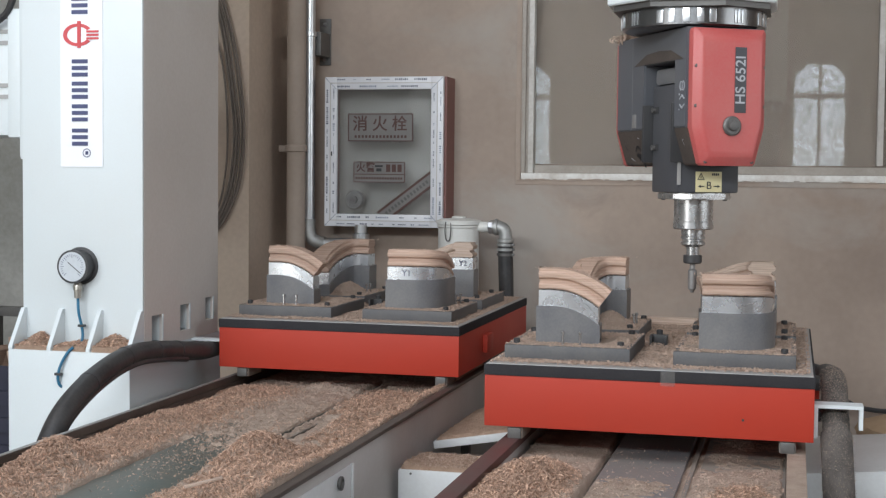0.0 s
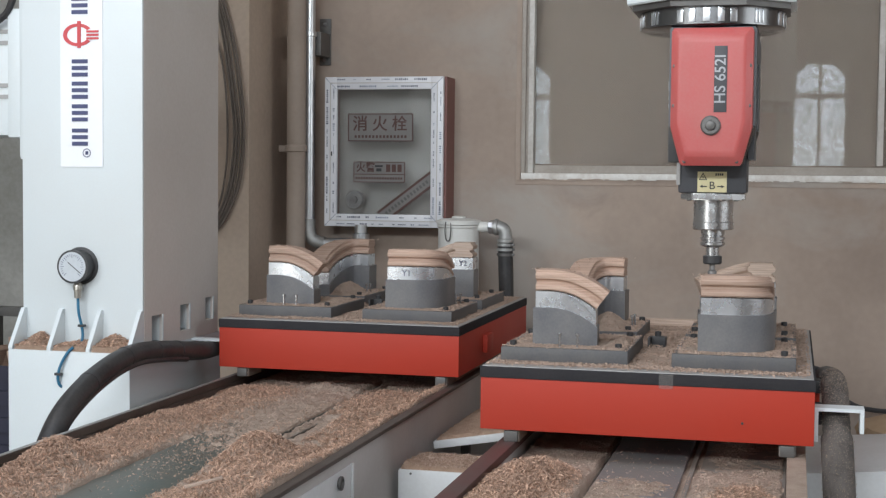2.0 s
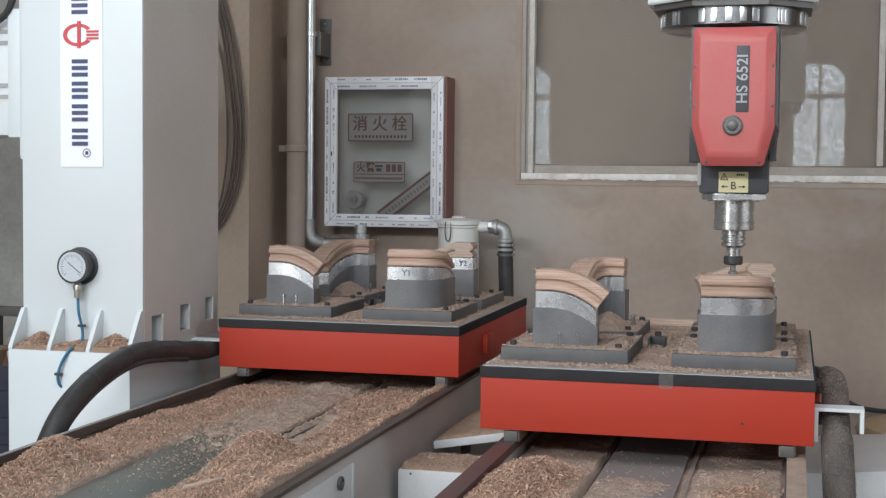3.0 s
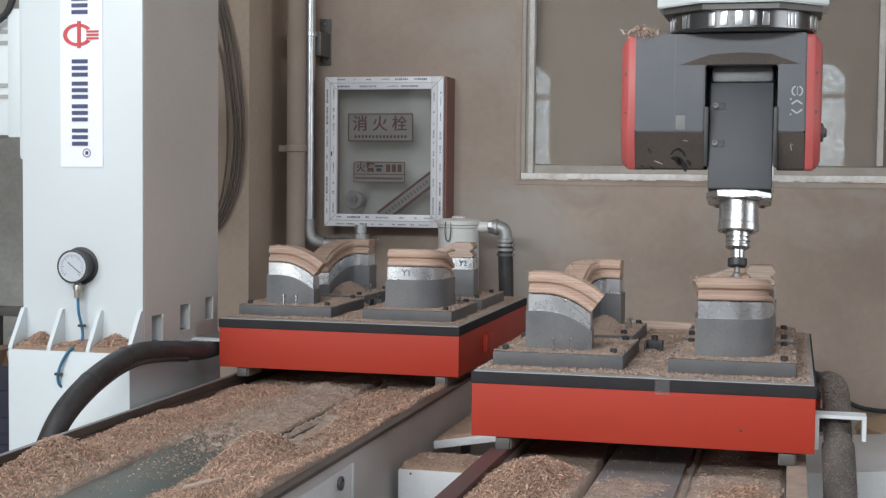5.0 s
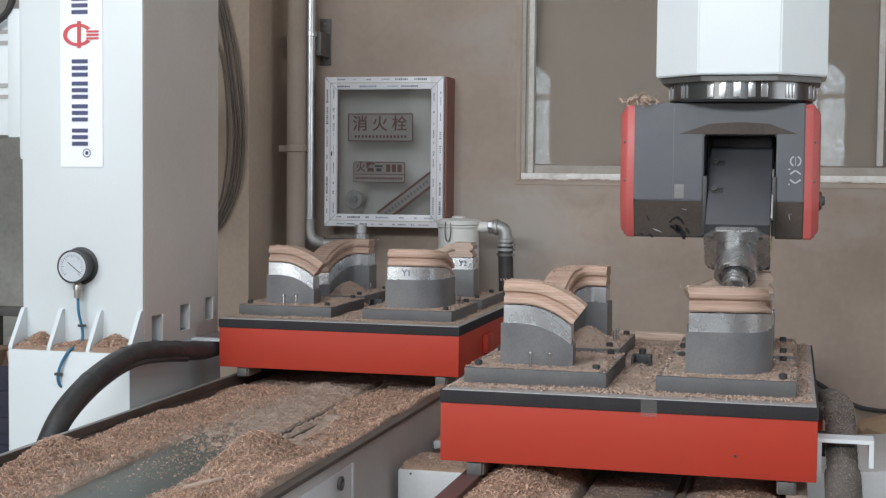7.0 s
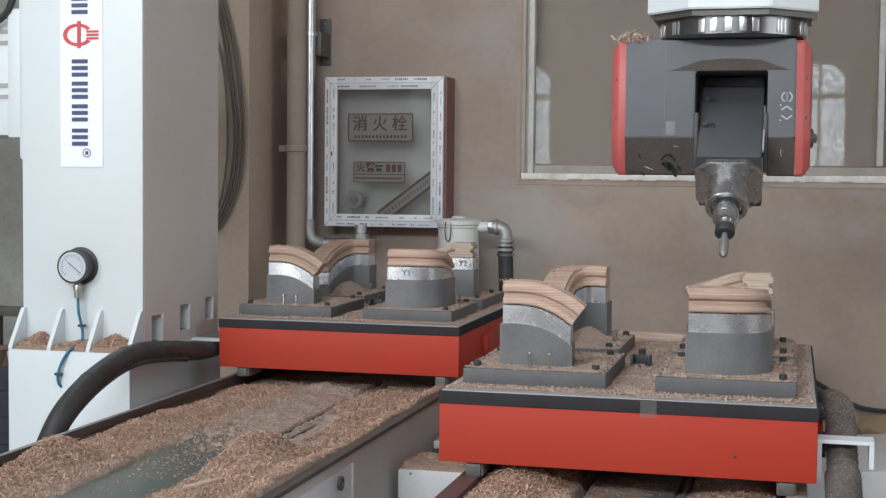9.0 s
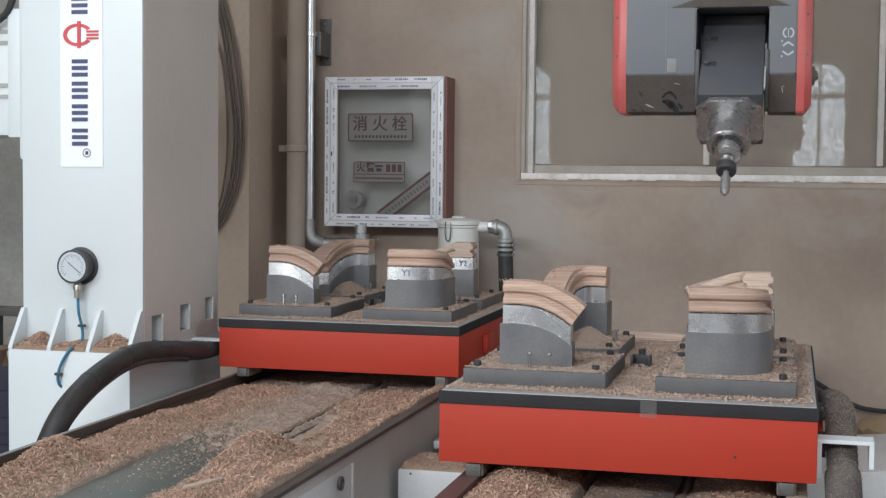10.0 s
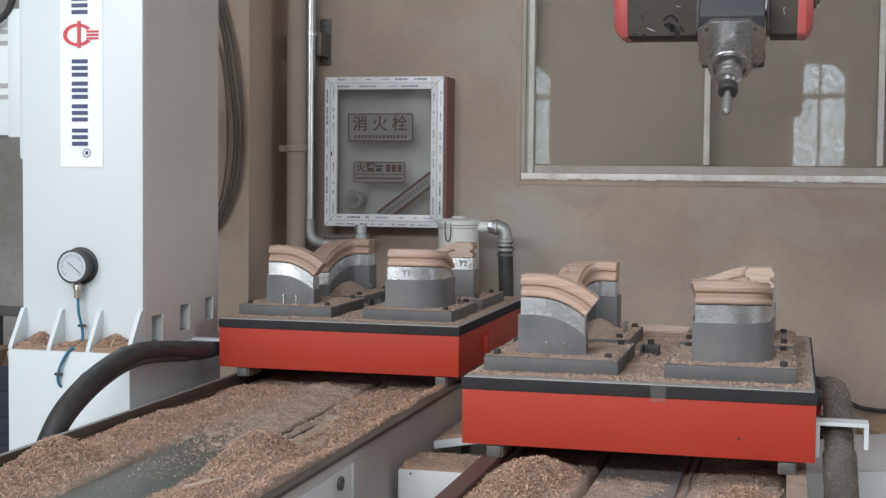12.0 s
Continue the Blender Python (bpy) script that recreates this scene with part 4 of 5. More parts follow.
def sack(x, y, z, sx, sy, sz, seed):
    t = thing("dust_sack", "tan dust-covered sack lying behind the machine", "sack", pose(x, y, z))
    bm = bmesh.new()
    bmesh.ops.create_uvsphere(bm, u_segments=28, v_segments=18, radius=1)
    for v in bm.verts:
        k = 1 + 0.12 * noise.noise(v.co * 2.3 + Vector((seed, 0, 0))) + 0.05 * noise.noise(v.co * 6)
        v.co = Vector((math.copysign(abs(v.co.x) ** 0.7, v.co.x) * sx * k, math.copysign(abs(v.co.y) ** 0.7, v.co.y) * sy * k, max(-0.98, math.copysign(abs(v.co.z) ** 0.75, v.co.z)) * sz * k))
    part("bag", bm, SACK, t)


sack(0.75, 6.35, 0.20, 0.55, 0.40, 0.22, 1)
sack(0.78, 6.38, 0.50, 0.50, 0.36, 0.13, 2)
part("wall_cable", tube([(0.10, 7.15, 0.66), (0.28, 7.14, 0.555), (0.38, 7.13, 0.522), (0.55, 7.13, 0.52), (0.9, 7.13, 0.56)], 0.012, 8), BLACK)
tagged(bpy.data.objects["wall_cable"], "thin black cable sagging along the brown wall", "cable")


def clutter():
    t = thing("steel_trestle", "dark steel trestle frame behind the machine column", "frame", pose(-4.05, 6.3, 0))
    part("top_bar", box(0, 0.9, 0.1, 0.15, 0.905, 0.955, 0.004), DARK_STEEL, t)
    for x in (0.0, 0.85):
        part("leg", box(x, x + 0.05, 0.1, 0.15, 0, 0.905), DARK_STEEL, t)
    b = thing("plastic_basket", "dark blue plastic basket holding brown wood offcuts", "basket", pose(-4.0, 5.85, 0.0))
    bm = bmesh.new()
    for z in (0.02, 0.15, 0.28, 0.41, 0.54, 0.66):
        for a in ((0, 0.6, 0, 0.02), (0, 0.6, 0.38, 0.40), (0, 0.02, 0.02, 0.38), (0.58, 0.6, 0.02, 0.38)):
            add_box(bm, a[0], a[1], a[2], a[3], z, z + 0.07)
    for x in (0, 0.14, 0.28, 0.42, 0.56):
        add_box(bm, x + 0.005, x + 0.035, 0.003, 0.017, 0.0, 0.72)
    part("lattice", bm, BASKET, b)
    part("side_panel", box(0.0, 0.6, 0.022, 0.030, 0.02, 0.70), BASKET, b)
    part("bottom", box(0.02, 0.58, 0.02, 0.38, 0.0, 0.02), BASKET, b)
    for k in range(9):
        r_ = random.Random(k)
        t = thing("wood_offcut", "brown rough wood offcut in the plastic basket", "offcut", pose(-3.96 + 0.055 * k, 6.05 + r_.uniform(-0.05, 0.05), 0.36 + r_.uniform(0, 0.03), r_.uniform(-6, 6), r_.uniform(-12, 12), r_.uniform(-15, 15)), "offcuts")
        part("block", box(-0.022, 0.022, -0.07, 0.07, -0.33, 0.46 + r_.uniform(-0.06, 0.04), 0.004), PINE, t)


clutter()

# loose sawdust on the beds


def slot(x, y, at, y0, y1, depth=0.09, half=0.0095):
    return depth if abs(x - at) < half and y0 < y < y1 + 0.05 * noise.noise(Vector((y * 9, at, 0))) else 0.0


def ramp01(v):
    v = min(1.0, max(0.0, v))
    return v * v * (3 - 2 * v)


def bare_plate(x, y):
    """1 where the green plate lies bare, fading out along the bed."""
    west, east = -1.905 - 0.045 * (y - 3.4), -1.641 - max(0, y - 3.7) * 0.2
    d = min(x - west, east - x) + 0.012 * noise.noise(Vector((x * 14, y * 12, 2)))
    return ramp01(d / 0.022) * (1 - ramp01((y - 3.80) / 0.75 + 0.4 * noise.noise(Vector((x * 11, y * 6, 7))) + 0.75 * noise.noise(Vector((x * 60, y * 34, 1)))))


def left_height(x, y):
    h = 0.010 + 0.005 * ramp01((y - 4.2) / 0.5)
    h += bump_at(x, y, -2.07, 3.62, 0.095, 0.15, 0.076) + bump_at(x, y, -2.13, 3.25, 0.12, 0.2, 0.05)
    h += bump_at(x, y, -2.13, 4.2, 0.12, 0.40, 0.032)
    h += bump_at(x, y, -1.52, 3.82, 0.10, 0.13, 0.092) + bump_at(x, y, -1.45, 3.60, 0.11, 0.18, 0.03)
    h += bump_at(x, y, -1.42, 3.35, 0.14, 0.3, 0.035)
    h += bump_at(x, y, -1.78, 5.25, 0.14, 0.06, 0.016) + 0.046 * ramp01((x + 1.40) / 0.095)
    h += 0.010 * noise.noise(Vector((x * 7, y * 5, 0))) + 0.009 * noise.noise(Vector((x * 17, y * 14, 5)))
    h *= 0.30 + 0.70 * ramp01((x + 2.195) / 0.085) if h > 0 else 1.0
    h -= 0.007 if -1.62 < x < -1.54 and 4.2 < y < 4.68 else 0.0
    h -= (0.03 + 0.055 * ramp01((4.1 - y) / 0.5)) * bare_plate(x, y)
    h -= slot(x, y, -1.645, 4.0, 5.55) + slot(x, y, -1.597, 4.0, 4.60, 0.09, 0.012) + slot(x, y, -1.600, 5.22, 5.5)
    return h - 0.003


def right_height(x, y):
    h = 0.000
    h += bump_at(x, y, -0.69, 3.84, 0.11, 0.20, 0.055)
    h += bump_at(x, y, -0.74, 3.50, 0.11, 0.3, 0.05)
    h += bump_at(x, y, -0.13, 3.65, 0.10, 0.35, 0.03)
    h += bump_at(x, y, -0.42, 3.55, 0.14, 0.38, 0.0095)
    h += 0.009 * noise.noise(Vector((x * 8, y * 6, 4)))
    h -= bump_at(x, y, -0.42, 4.4, 0.16, 0.45, 0.012)
    h -= slot(x, y, -0.546, 3.0, 5.3, 0.05) + slot(x, y, -0.293, 3.0, 5.3, 0.008) + slot(x, y, -0.262, 3.0, 5.3, 0.006)
    return h


stuff("sawdust_bed", heap(-2.187, -1.296, 2.9, 5.9, left_height, 0.006, 0.781, 0.006, 0.02), SAWDUST_GREY, "thick uneven sawdust lying on the bed", "sawdust")
stuff("sawdust_bed", heap(-0.815, -0.006, 2.9, 5.4, right_height, 0.009, 0.781, 0.006, 0.02), SAWDUST_GREY, "sawdust heaps lying on the bed", "sawdust")


def scatter(height, x0, x1, y0, y1, z, lim):
    def place(r):
        for _ in range(30):
            x, y = r.uniform(x0, x1), r.uniform(y0, y1)
            h = height(x, y)
            if h > lim and r.random() < min(1, (h - lim) / 0.022 + 0.12):
                return (x, y, z + h + 0.001)
        return None
    return place


def clear_of(place, slots):
    def inner(r):
        p = place(r)
        return None if p is None or any(abs(p[0] - x) < 0.0165 and a < p[1] < b for x, a, b in slots) else p
    return inner


LEFT_SLOTS = ((-1.645, 4.0, 5.6), (-1.597, 4.0, 4.6), (-1.600, 5.22, 5.5))
RIGHT_SLOTS = ((-0.546, 3.0, 5.3),)
rng = random.Random(3)
stuff("wood_shavings", flakes(20000, clear_of(scatter(left_height, -2.18, -1.300, 3.0, 5.5, 0.7805, 0.000), LEFT_SLOTS), 0.0062, rng, 1.2, 0.35), SHAVINGS_DUSTY, "fine greyish wood chips covering the bed", "shavings")


def in_bands(r):
    """Shavings lie along both rims, thinning out towards the grey middle."""
    for _ in range(20):
        x, y = r.uniform(-2.18, -1.300), r.uniform(3.0, 5.25)
        away = abs(x + 1.77) / 0.2
        h = left_height(x, y)
        if -1.63 < x < -1.53 and 4.05 < y < 4.72:
            continue
        if h > 0.004 and r.random() < min(1.0, away ** 3 * 0.8 + max(0, h - 0.03) * 40):
            return (x, y, 0.7845 + h)
    return None


stuff("wood_shavings", flakes(50000, clear_of(in_bands, LEFT_SLOTS), 0.0112, rng, 2.5, 0.12, 0.010), SHAVINGS, "pinkish brown curled wood shavings heaped on the bed", "shavings")
stuff("wood_shavings", flakes(14000, clear_of(scatter(right_height, -0.81, -0.01, 3.1, 5.0, 0.7805, 0.000), RIGHT_SLOTS), 0.0062, rng, 1.2, 0.35), SHAVINGS_DUSTY, "fine greyish wood chips covering the bed", "shavings")
stuff("wood_shavings", flakes(18000, clear_of(scatter(right_height, -0.81, -0.01, 3.1, 4.6, 0.781, 0.014), RIGHT_SLOTS), 0.0115, rng, 2.6, 0.14, 0.010), SHAVINGS, "pinkish brown curled wood shavings heaped on the bed", "shavings")
stuff("wood_shavings", flakes(4200, lambda r: (r.gauss(-1.78, 0.065), 4.55 - abs(r.gauss(0, 0.42)), 0.7835), 0.0055, rng, 0.8, 0.3), SHAVINGS_DUSTY, "pale wood specks strewn on the green plate", "shavings")
stuff("wood_shavings", flakes(500, lambda r: (r.uniform(-0.53, -0.30), r.uniform(3.2, 4.5), 0.7835), 0.005, rng, 0.8, 0.3), SHAVINGS_DUSTY, "pale wood specks strewn on the grey plate", "shavings")



def on_heap(cx, cy, rx, ry, height):
    def place(r):
        x, y = r.gauss(cx, rx), r.gauss(cy, ry)
        return (x, y, 0.786 + height(x, y)) if height(x, y) > 0.03 else None
    return place


for spot, hf, cnt in (((-2.09, 3.55, 0.06, 0.13), left_height, 2600), ((-1.52, 3.78, 0.06, 0.09), left_height, 1500), ((-0.70, 3.78, 0.06, 0.14), right_height, 1800)):
    stuff("wood_shavings", flakes(cnt, on_heap(*spot, hf), 0.0155, rng, 2.2, 0.085, 0.010), SHAVINGS, "long curled wood shavings on top of the heap", "shavings")

splinter = thing("wood_splinter", "pale wood splinter lying on the sawdust", "splinter", pose(-1.50, 3.375, 0.792 + left_height(-1.50, 3.375), 4, -6, 50))
part("sliver", box(-0.055, 0.055, -0.007, 0.006, -0.003, 0.004, 0.002), PALE_WOOD, splinter)

# ---- the work tables ----
PLATES = ((0.04, 0.44, 0.11, 0.56), (0.575, 0.945, 0.10, 0.56), (0.04, 0.41, 0.65, 1.10), (0.575, 0.945, 0.65, 1.12))


def work_table(x, y, label, worn):
    t = thing("work_table", label, "machine table", pose(x, y, 1.069), "work tables")
    part("body", box(0, 1.0, 0, 1.40, -0.196, -0.036, 0.003), RED, t, "red painted steel body")
    for a in ((-0.002, 1.002, -0.002, 0.02), (-0.002, 1.002, 1.38, 1.402), (-0.002, 0.02, 0.02, 1.38), (0.98, 1.002, 0.02, 1.38)):
        part("edge_strip", box(a[0], a[1], a[2], a[3], -0.0355, -0.001, 0.002), STRIP, t, "black edge strip")
    part("top_plate", box(0.004, 0.996, 0.004, 1.396, -0.035, 0.0015, 0.002), ALU_TOP, t, "dusty grey metal top plate")
    if worn:
        part("tape_patch", box(0.547, 0.590, -0.0034, -0.0024, -0.046, -0.002), TAPE, t, "clear tape patch")
        part("hole", lathe([(0.004, 0), (0.004, 0.002)], 10, pose(0.794, -0.0005, -0.138, 90)), BLACK, t)
    for px in (0.07, 0.90):
        for py in (0.10, 1.24):
            f = part("guide_block", box(px, px + 0.05, py - 0.08, py + 0.06, -0.236, -0.197, 0.005), BED_GREY, t, "dusty steel guide block")
            part("end_cap", box(px + 0.004, px + 0.046, py - 0.092, py - 0.081, -0.234, -0.200, 0.003), DARK_STEEL, f)
    part("drive_plate", box(0.30, 0.62, 0.42, 1.3, -0.225, -0.197), DARK_STEEL, t)
    if worn:
        for a in ((1.0035, 1.030, 0.38, 0.46, -0.095, -0.055), (1.0035, 1.026, 0.20, 0.25, -0.165, -0.130), (1.0035, 1.024, 0.20, 0.24, -0.125, -0.100)):
            part("valve_block", box(*a, 0.003), BLACK, t, "small black valve block")
    part("side_box", box(1.001, 1.022, 0.42, 0.54, -0.15, -0.075, 0.004), RED, t)
    return t


def add_bolt_mesh():
    bm = lathe([(0.011, 0), (0.011, 0.014), (0.009, 0.016), (0.006, 0.016), (0.0055, 0.010)], 12)
    return mesh(bm, BLACK)


def pin_mesh():
    return mesh(lathe([(0.0042, 0), (0.0042, 0.036), (0.0068, 0.037), (0.0068, 0.043), (0.004, 0.046)], 10), STEEL)


BOLT, PIN = add_bolt_mesh(), pin_mesh()


def fixture_paths():
    """Centre lines of the four rails (underside), in the table's space; each bends down at its far end."""
    return (
        [(0.133, 0.258, 0.221), (0.18, 0.256, 0.222), (0.225, 0.255, 0.217), (0.262, 0.256, 0.204), (0.295, 0.258, 0.186), (0.322, 0.260, 0.166)],
        [(0.655, 0.232, 0.218), (0.72, 0.232, 0.219), (0.77, 0.236, 0.219), (0.805, 0.255, 0.217), (0.823, 0.300, 0.210), (0.826, 0.360, 0.192), (0.826, 0.420, 0.165)],
        [(0.320, 1.05, 0.217), (0.26, 1.05, 0.218), (0.21, 1.02, 0.215), (0.187, 0.95, 0.208), (0.185, 0.85, 0.195), (0.187, 0.75, 0.175), (0.190, 0.67, 0.150)],
        [(0.823, 0.79, 0.225), (0.823, 0.86, 0.225), (0.805, 0.93, 0.220), (0.75, 0.975, 0.208), (0.68, 0.985, 0.186), (0.61, 0.97, 0.158)],
    )


def frames_along(path):
    out = []
    for i, p in enumerate(path):
        d = path[min(i + 1, len(path) - 1)] - path[max(i - 1, 0)]
        flat = Vector((d.x, d.y, 0)).normalized()
        out.append((p, d.normalized(), Vector((-flat.y, flat.x, 0))))
    return out


def sweep(path, profile):
    """Pulls a closed (side, up) profile along path; up stays square to the path."""
    bm, prev = bmesh.new(), None
    fr = frames_along(path)
    for p, d, s in fr:
        up = d.cross(s) * -1
        if up.z < 0:
            up = -up
        ring = [bm.verts.new(p + s * a + up * b) for a, b in profile]
        k = len(ring)
        if prev:
            for i in range(k):
                bm.faces.new((prev[i], prev[(i + 1) % k], ring[(i + 1) % k], ring[i]))
        else:
            first = bm.faces.new(ring)
        prev = ring
    bm.faces.new(prev)
    return bm


def block_wall(path, half, low, high):
    """An upright block under a rail: follows it in plan, from low(z) to high(z)."""
    bm, prev = bmesh.new(), None
    for p, d, s in frames_along(path):
        ring = [bm.verts.new(Vector((p.x, p.y, 0)) + s * a + Vector((0, 0, z))) for a, z in ((-half, low(p.z)), (half, low(p.z)), (half, high(p.z)), (-half, high(p.z)))]
        if prev:
            for i in range(4):
                bm.faces.new((prev[i], prev[(i + 1) % 4], ring[(i + 1) % 4], ring[i]))
        else:
            bm.faces.new(ring)
        prev = ring
    bm.faces.new(prev)
    bmesh.ops.bevel(bm, geom=[e for e in bm.edges if len(e.link_faces) == 2 and e.calc_face_angle(0) > 0.9], offset=0.004, segments=2, affect="EDGES")
    return bm


HALF = [(0.042, 0.0), (0.0465, 0.004), (0.0475, 0.011), (0.0455, 0.017), (0.039, 0.020), (0.0335, 0.0245), (0.0325, 0.030), (0.0365, 0.0338), (0.0405, 0.0345), (0.0455, 0.037), (0.0480, 0.043), (0.0475, 0.050), (0.0440, 0.0545), (0.0395, 0.056), (0.0385, 0.066)]
MOULDING = [(-a, b) for a, b in HALF[:1]] + HALF + [(-a, b) for a, b in reversed(HALF[1:])]


def fixtures(x, y, marks):
    """Four bolted fixtures and the four curved rails that they hold."""
    made = []
    bolts = (((0.07, 0.16), (0.405, 0.162), (0.065, 0.50), (0.40, 0.52)), ((0.91, 0.145), (0.907, 0.518), (0.612, 0.53)), ((0.373, 0.695), (0.08, 0.70), (0.385, 1.05)), ((0.906, 0.726), (0.903, 1.037), (0.60, 0.75)))
    pins = (((0.221, 0.150), (0.277, 0.147)), (), ((0.375, 0.80), (0.380, 0.84)), ())
    for i, (pl, ctrl) in enumerate(zip(PLATES, fixture_paths())):
        f = thing("workholding_fixture", ("grey workholding fixture with curved aluminium-topped block", "grey workholding fixture with straight aluminium-topped block", "grey workholding fixture with corner-shaped aluminium top", "tall narrow grey workholding fixture with aluminium top")[i], "fixture", pose(x, y, 1.069), "fixtures on the work table")
        part("base_plate", box(pl[0], pl[1], pl[2], pl[3], 0.002, 0.048, 0.003), GREY_PLASTIC, f, "dusty grey base plate")
        path = smooth_path(ctrl, 7)
        longer = [path[0] + (path[0] - path[1]).normalized() * 0.007] + path[1:-1] + [path[-1] + (path[-1] - path[-2]).normalized() * 0.007]
        part("block", block_wall(longer, 0.053, lambda z: 0.0485, (lambda z: 0.1645) if i == 1 else (lambda z: z - 0.054)), BLOCK_GREY, f, "dark grey block")
        part("cap", block_wall(path, 0.0475, lambda z: z - 0.056, lambda z: z - 0.003), ALU, f, "bright milled aluminium cap")
        if i == 0:
            ridge = [Vector((p.x, p.y - 0.0478, p.z - 0.006 - 0.022 * k / 20)) for k, p in enumerate(path[16:])]
            part("milled_ridge", add_tube(bmesh.new(), ridge, 0.0022, 8), ALU, f, "curved milled ridge")
        for bx, by in bolts[i]:
            o = new("bolt", BOLT)
            o.parent, o.location = f, (bx, by, 0.0485)
        for bx, by in pins[i] + (((0.89, 0.398), (0.897, 0.45)) if marks and i == 1 else ()):
            o = new("pin", PIN)
            o.parent, o.location = f, (bx, by, 0.0485)
        if marks and i in (1, 3):
            m = pose(0.735, 0.1835, 0.19, 90) if i == 1 else pose(0.826, 0.7865, 0.198, 90)
            text_part("pen_mark", "Y1" if i == 1 else "Y2", 0.035, m, PRINT, f, 0.0006)
        w = thing("chair_rail", ("curved beech rail with moulded edge, bending down", "straight-fronted beech rail with moulded edge", "beech rail bending round and down, with shavings", "beech rail with pale freshly cut end")[i], "wood rail", pose(x, y, 1.069), "rails in the fixtures")
        part("rail", sweep(path, MOULDING), PINE if i != 3 else PALE_WOOD, w, smooth=32)
        made += [f, w]
    clamp = thing("clamp_bracket", "black open clamp bracket bolted to the table", "bracket", pose(x, y, 1.069))
    for a in ((0.455, 0.463, 0.57, 0.63, 0.002, 0.042), (0.507, 0.515, 0.57, 0.63, 0.002, 0.042), (0.463, 0.507, 0.615, 0.63, 0.002, 0.042), (0.463, 0.507, 0.57, 0.615, 0.002, 0.010)):
        part("plate", box(*a, 0.002), BLACK, clamp)
    o = new("bolt", BOLT)
    o.parent, o.location = clamp, (0.485, 0.622, 0.0425)
    made.append(clamp)
    return made


def table_dust_height(x, y):
    h = 0.006 + 0.008 * abs(noise.noise(Vector((x * 9, y * 9, 1))))
    for cx, cy, r, k in ((0.40, 0.60, 0.06, 0.02), (0.30, 0.62, 0.06, 0.03), (0.5, 0.3, 0.07, 0.008), (0.5, 0.9, 0.1, 0.012)):
        h += bump_at(x, y, cx, cy, r, r, k)
    return h


def plate_dust_height(x, y):
    return 0.050 + 0.005 * abs(noise.noise(Vector((x * 14, y * 14, 7)))) + bump_at(x, y, 0.39, 0.34, 0.035, 0.1, 0.018) + bump_at(x, y, 0.29, 0.80, 0.06, 0.09, 0.052)


def on_block(x, y):
    for path in fixture_paths():
        for a, b in zip(path, path[1:]):
            a2, b2, p = Vector(a[:2]), Vector(b[:2]), Vector((x, y))
            t = max(0, min(1, (p - a2).dot(b2 - a2) / (b2 - a2).length_squared))
            if (p - a2 - (b2 - a2) * t).length < 0.056:
                return True
    return False


def on_plate(x, y, grow=0.0):
    return any(p[0] - grow < x < p[1] + grow and p[2] - grow < y < p[3] + grow for p in PLATES)


def table_dust(x, y, seed):
    r = random.Random(seed)
    me = heap(0.012, 0.988, 0.055, 1.38, lambda a, b: table_dust_height(a, b) - 0.004, 0.012, 0.0, 0.003, 0.006)
    more = []
    for pl in PLATES:
        lay = heap(pl[0] + 0.006, pl[1] - 0.006, pl[2] + 0.008, pl[3] - 0.006, lambda a, b: plate_dust_height(a, b) - 0.0535, 0.012, 0.052, 0.0025, 0.007)
        more.append(stuff("plate_sawdust", lay, SAWDUST_GREY, "thin sawdust layer on a fixture base plate", "sawdust"))
    d = stuff("table_sawdust", me, SAWDUST_GREY, "thin sawdust layer covering the work table", "sawdust")

    def place(r):
        for _ in range(12):
            a, b = r.uniform(0.012, 0.988), r.uniform(0.035, 1.38)
            if b < 0.06 + 0.02 * noise.noise(Vector((a * 14, seed, 0))):
                continue
            if on_plate(a, b):
                if not on_block(a, b) and r.random() < 0.9:
                    return (a, b, plate_dust_height(a, b))
            else:
                return (a, b, table_dust_height(a, b))
        return None

    def near_edge(r):
        return (r.uniform(0.01, 0.985), 0.045 + abs(r.gauss(0, 0.03)) if r.random() < 0.88 else r.uniform(0.004, 0.05), 0.006)
    s = stuff("table_shavings", flakes(33000, place, 0.0042, r, 1.0, 0.45), SHAVINGS_DUSTY, "fine pale wood shavings strewn over the table", "shavings")
    e = stuff("table_shavings", flakes(3600, near_edge, 0.0052, r, 1.0, 0.4), SHAVINGS_DUSTY, "fine pale wood shavings along the table edge", "shavings")

    rails = [smooth_path(c, 5) for c in fixture_paths()]

    def on_rail(r):
        k = r.choice((0, 0, 1, 2, 2))
        p = rails[k][r.randrange(len(rails[k]) * 3 // 4)]
        return (p.x + r.uniform(-0.035, 0.035), p.y + r.uniform(-0.035, 0.035), p.z + 0.066)
    q = stuff("rail_shavings", flakes(330, on_rail, 0.0062, r, 1.0, 0.4), SHAVINGS_DUSTY, "wood shavings lying on the curved rails", "shavings")
    sides = [frames_along(line) for line in rails]

    def on_edge(r):
        k = r.choice((0, 1, 1, 2, 3))
        p, dr, sd = sides[k][r.randrange(len(sides[k]))]
        g = r.choice((-1, 1))
        return p + sd * g * 0.044 + Vector((r.uniform(-0.006, 0.006), 0, r.choice((0.0, 0.034, 0.056, 0.066))))
    fz = stuff("rail_fibres", flakes(170, on_edge, 0.0075, r, 1.6, 0.12), SHAVINGS_DUSTY, "pale wood fibres torn from the rails' edges", "shavings")
    for ob in (d, s, e, q, fz, *more):
        ob.matrix_world = pose(x, y, 1.069)
    return [d, s, e, q, fz, *more]


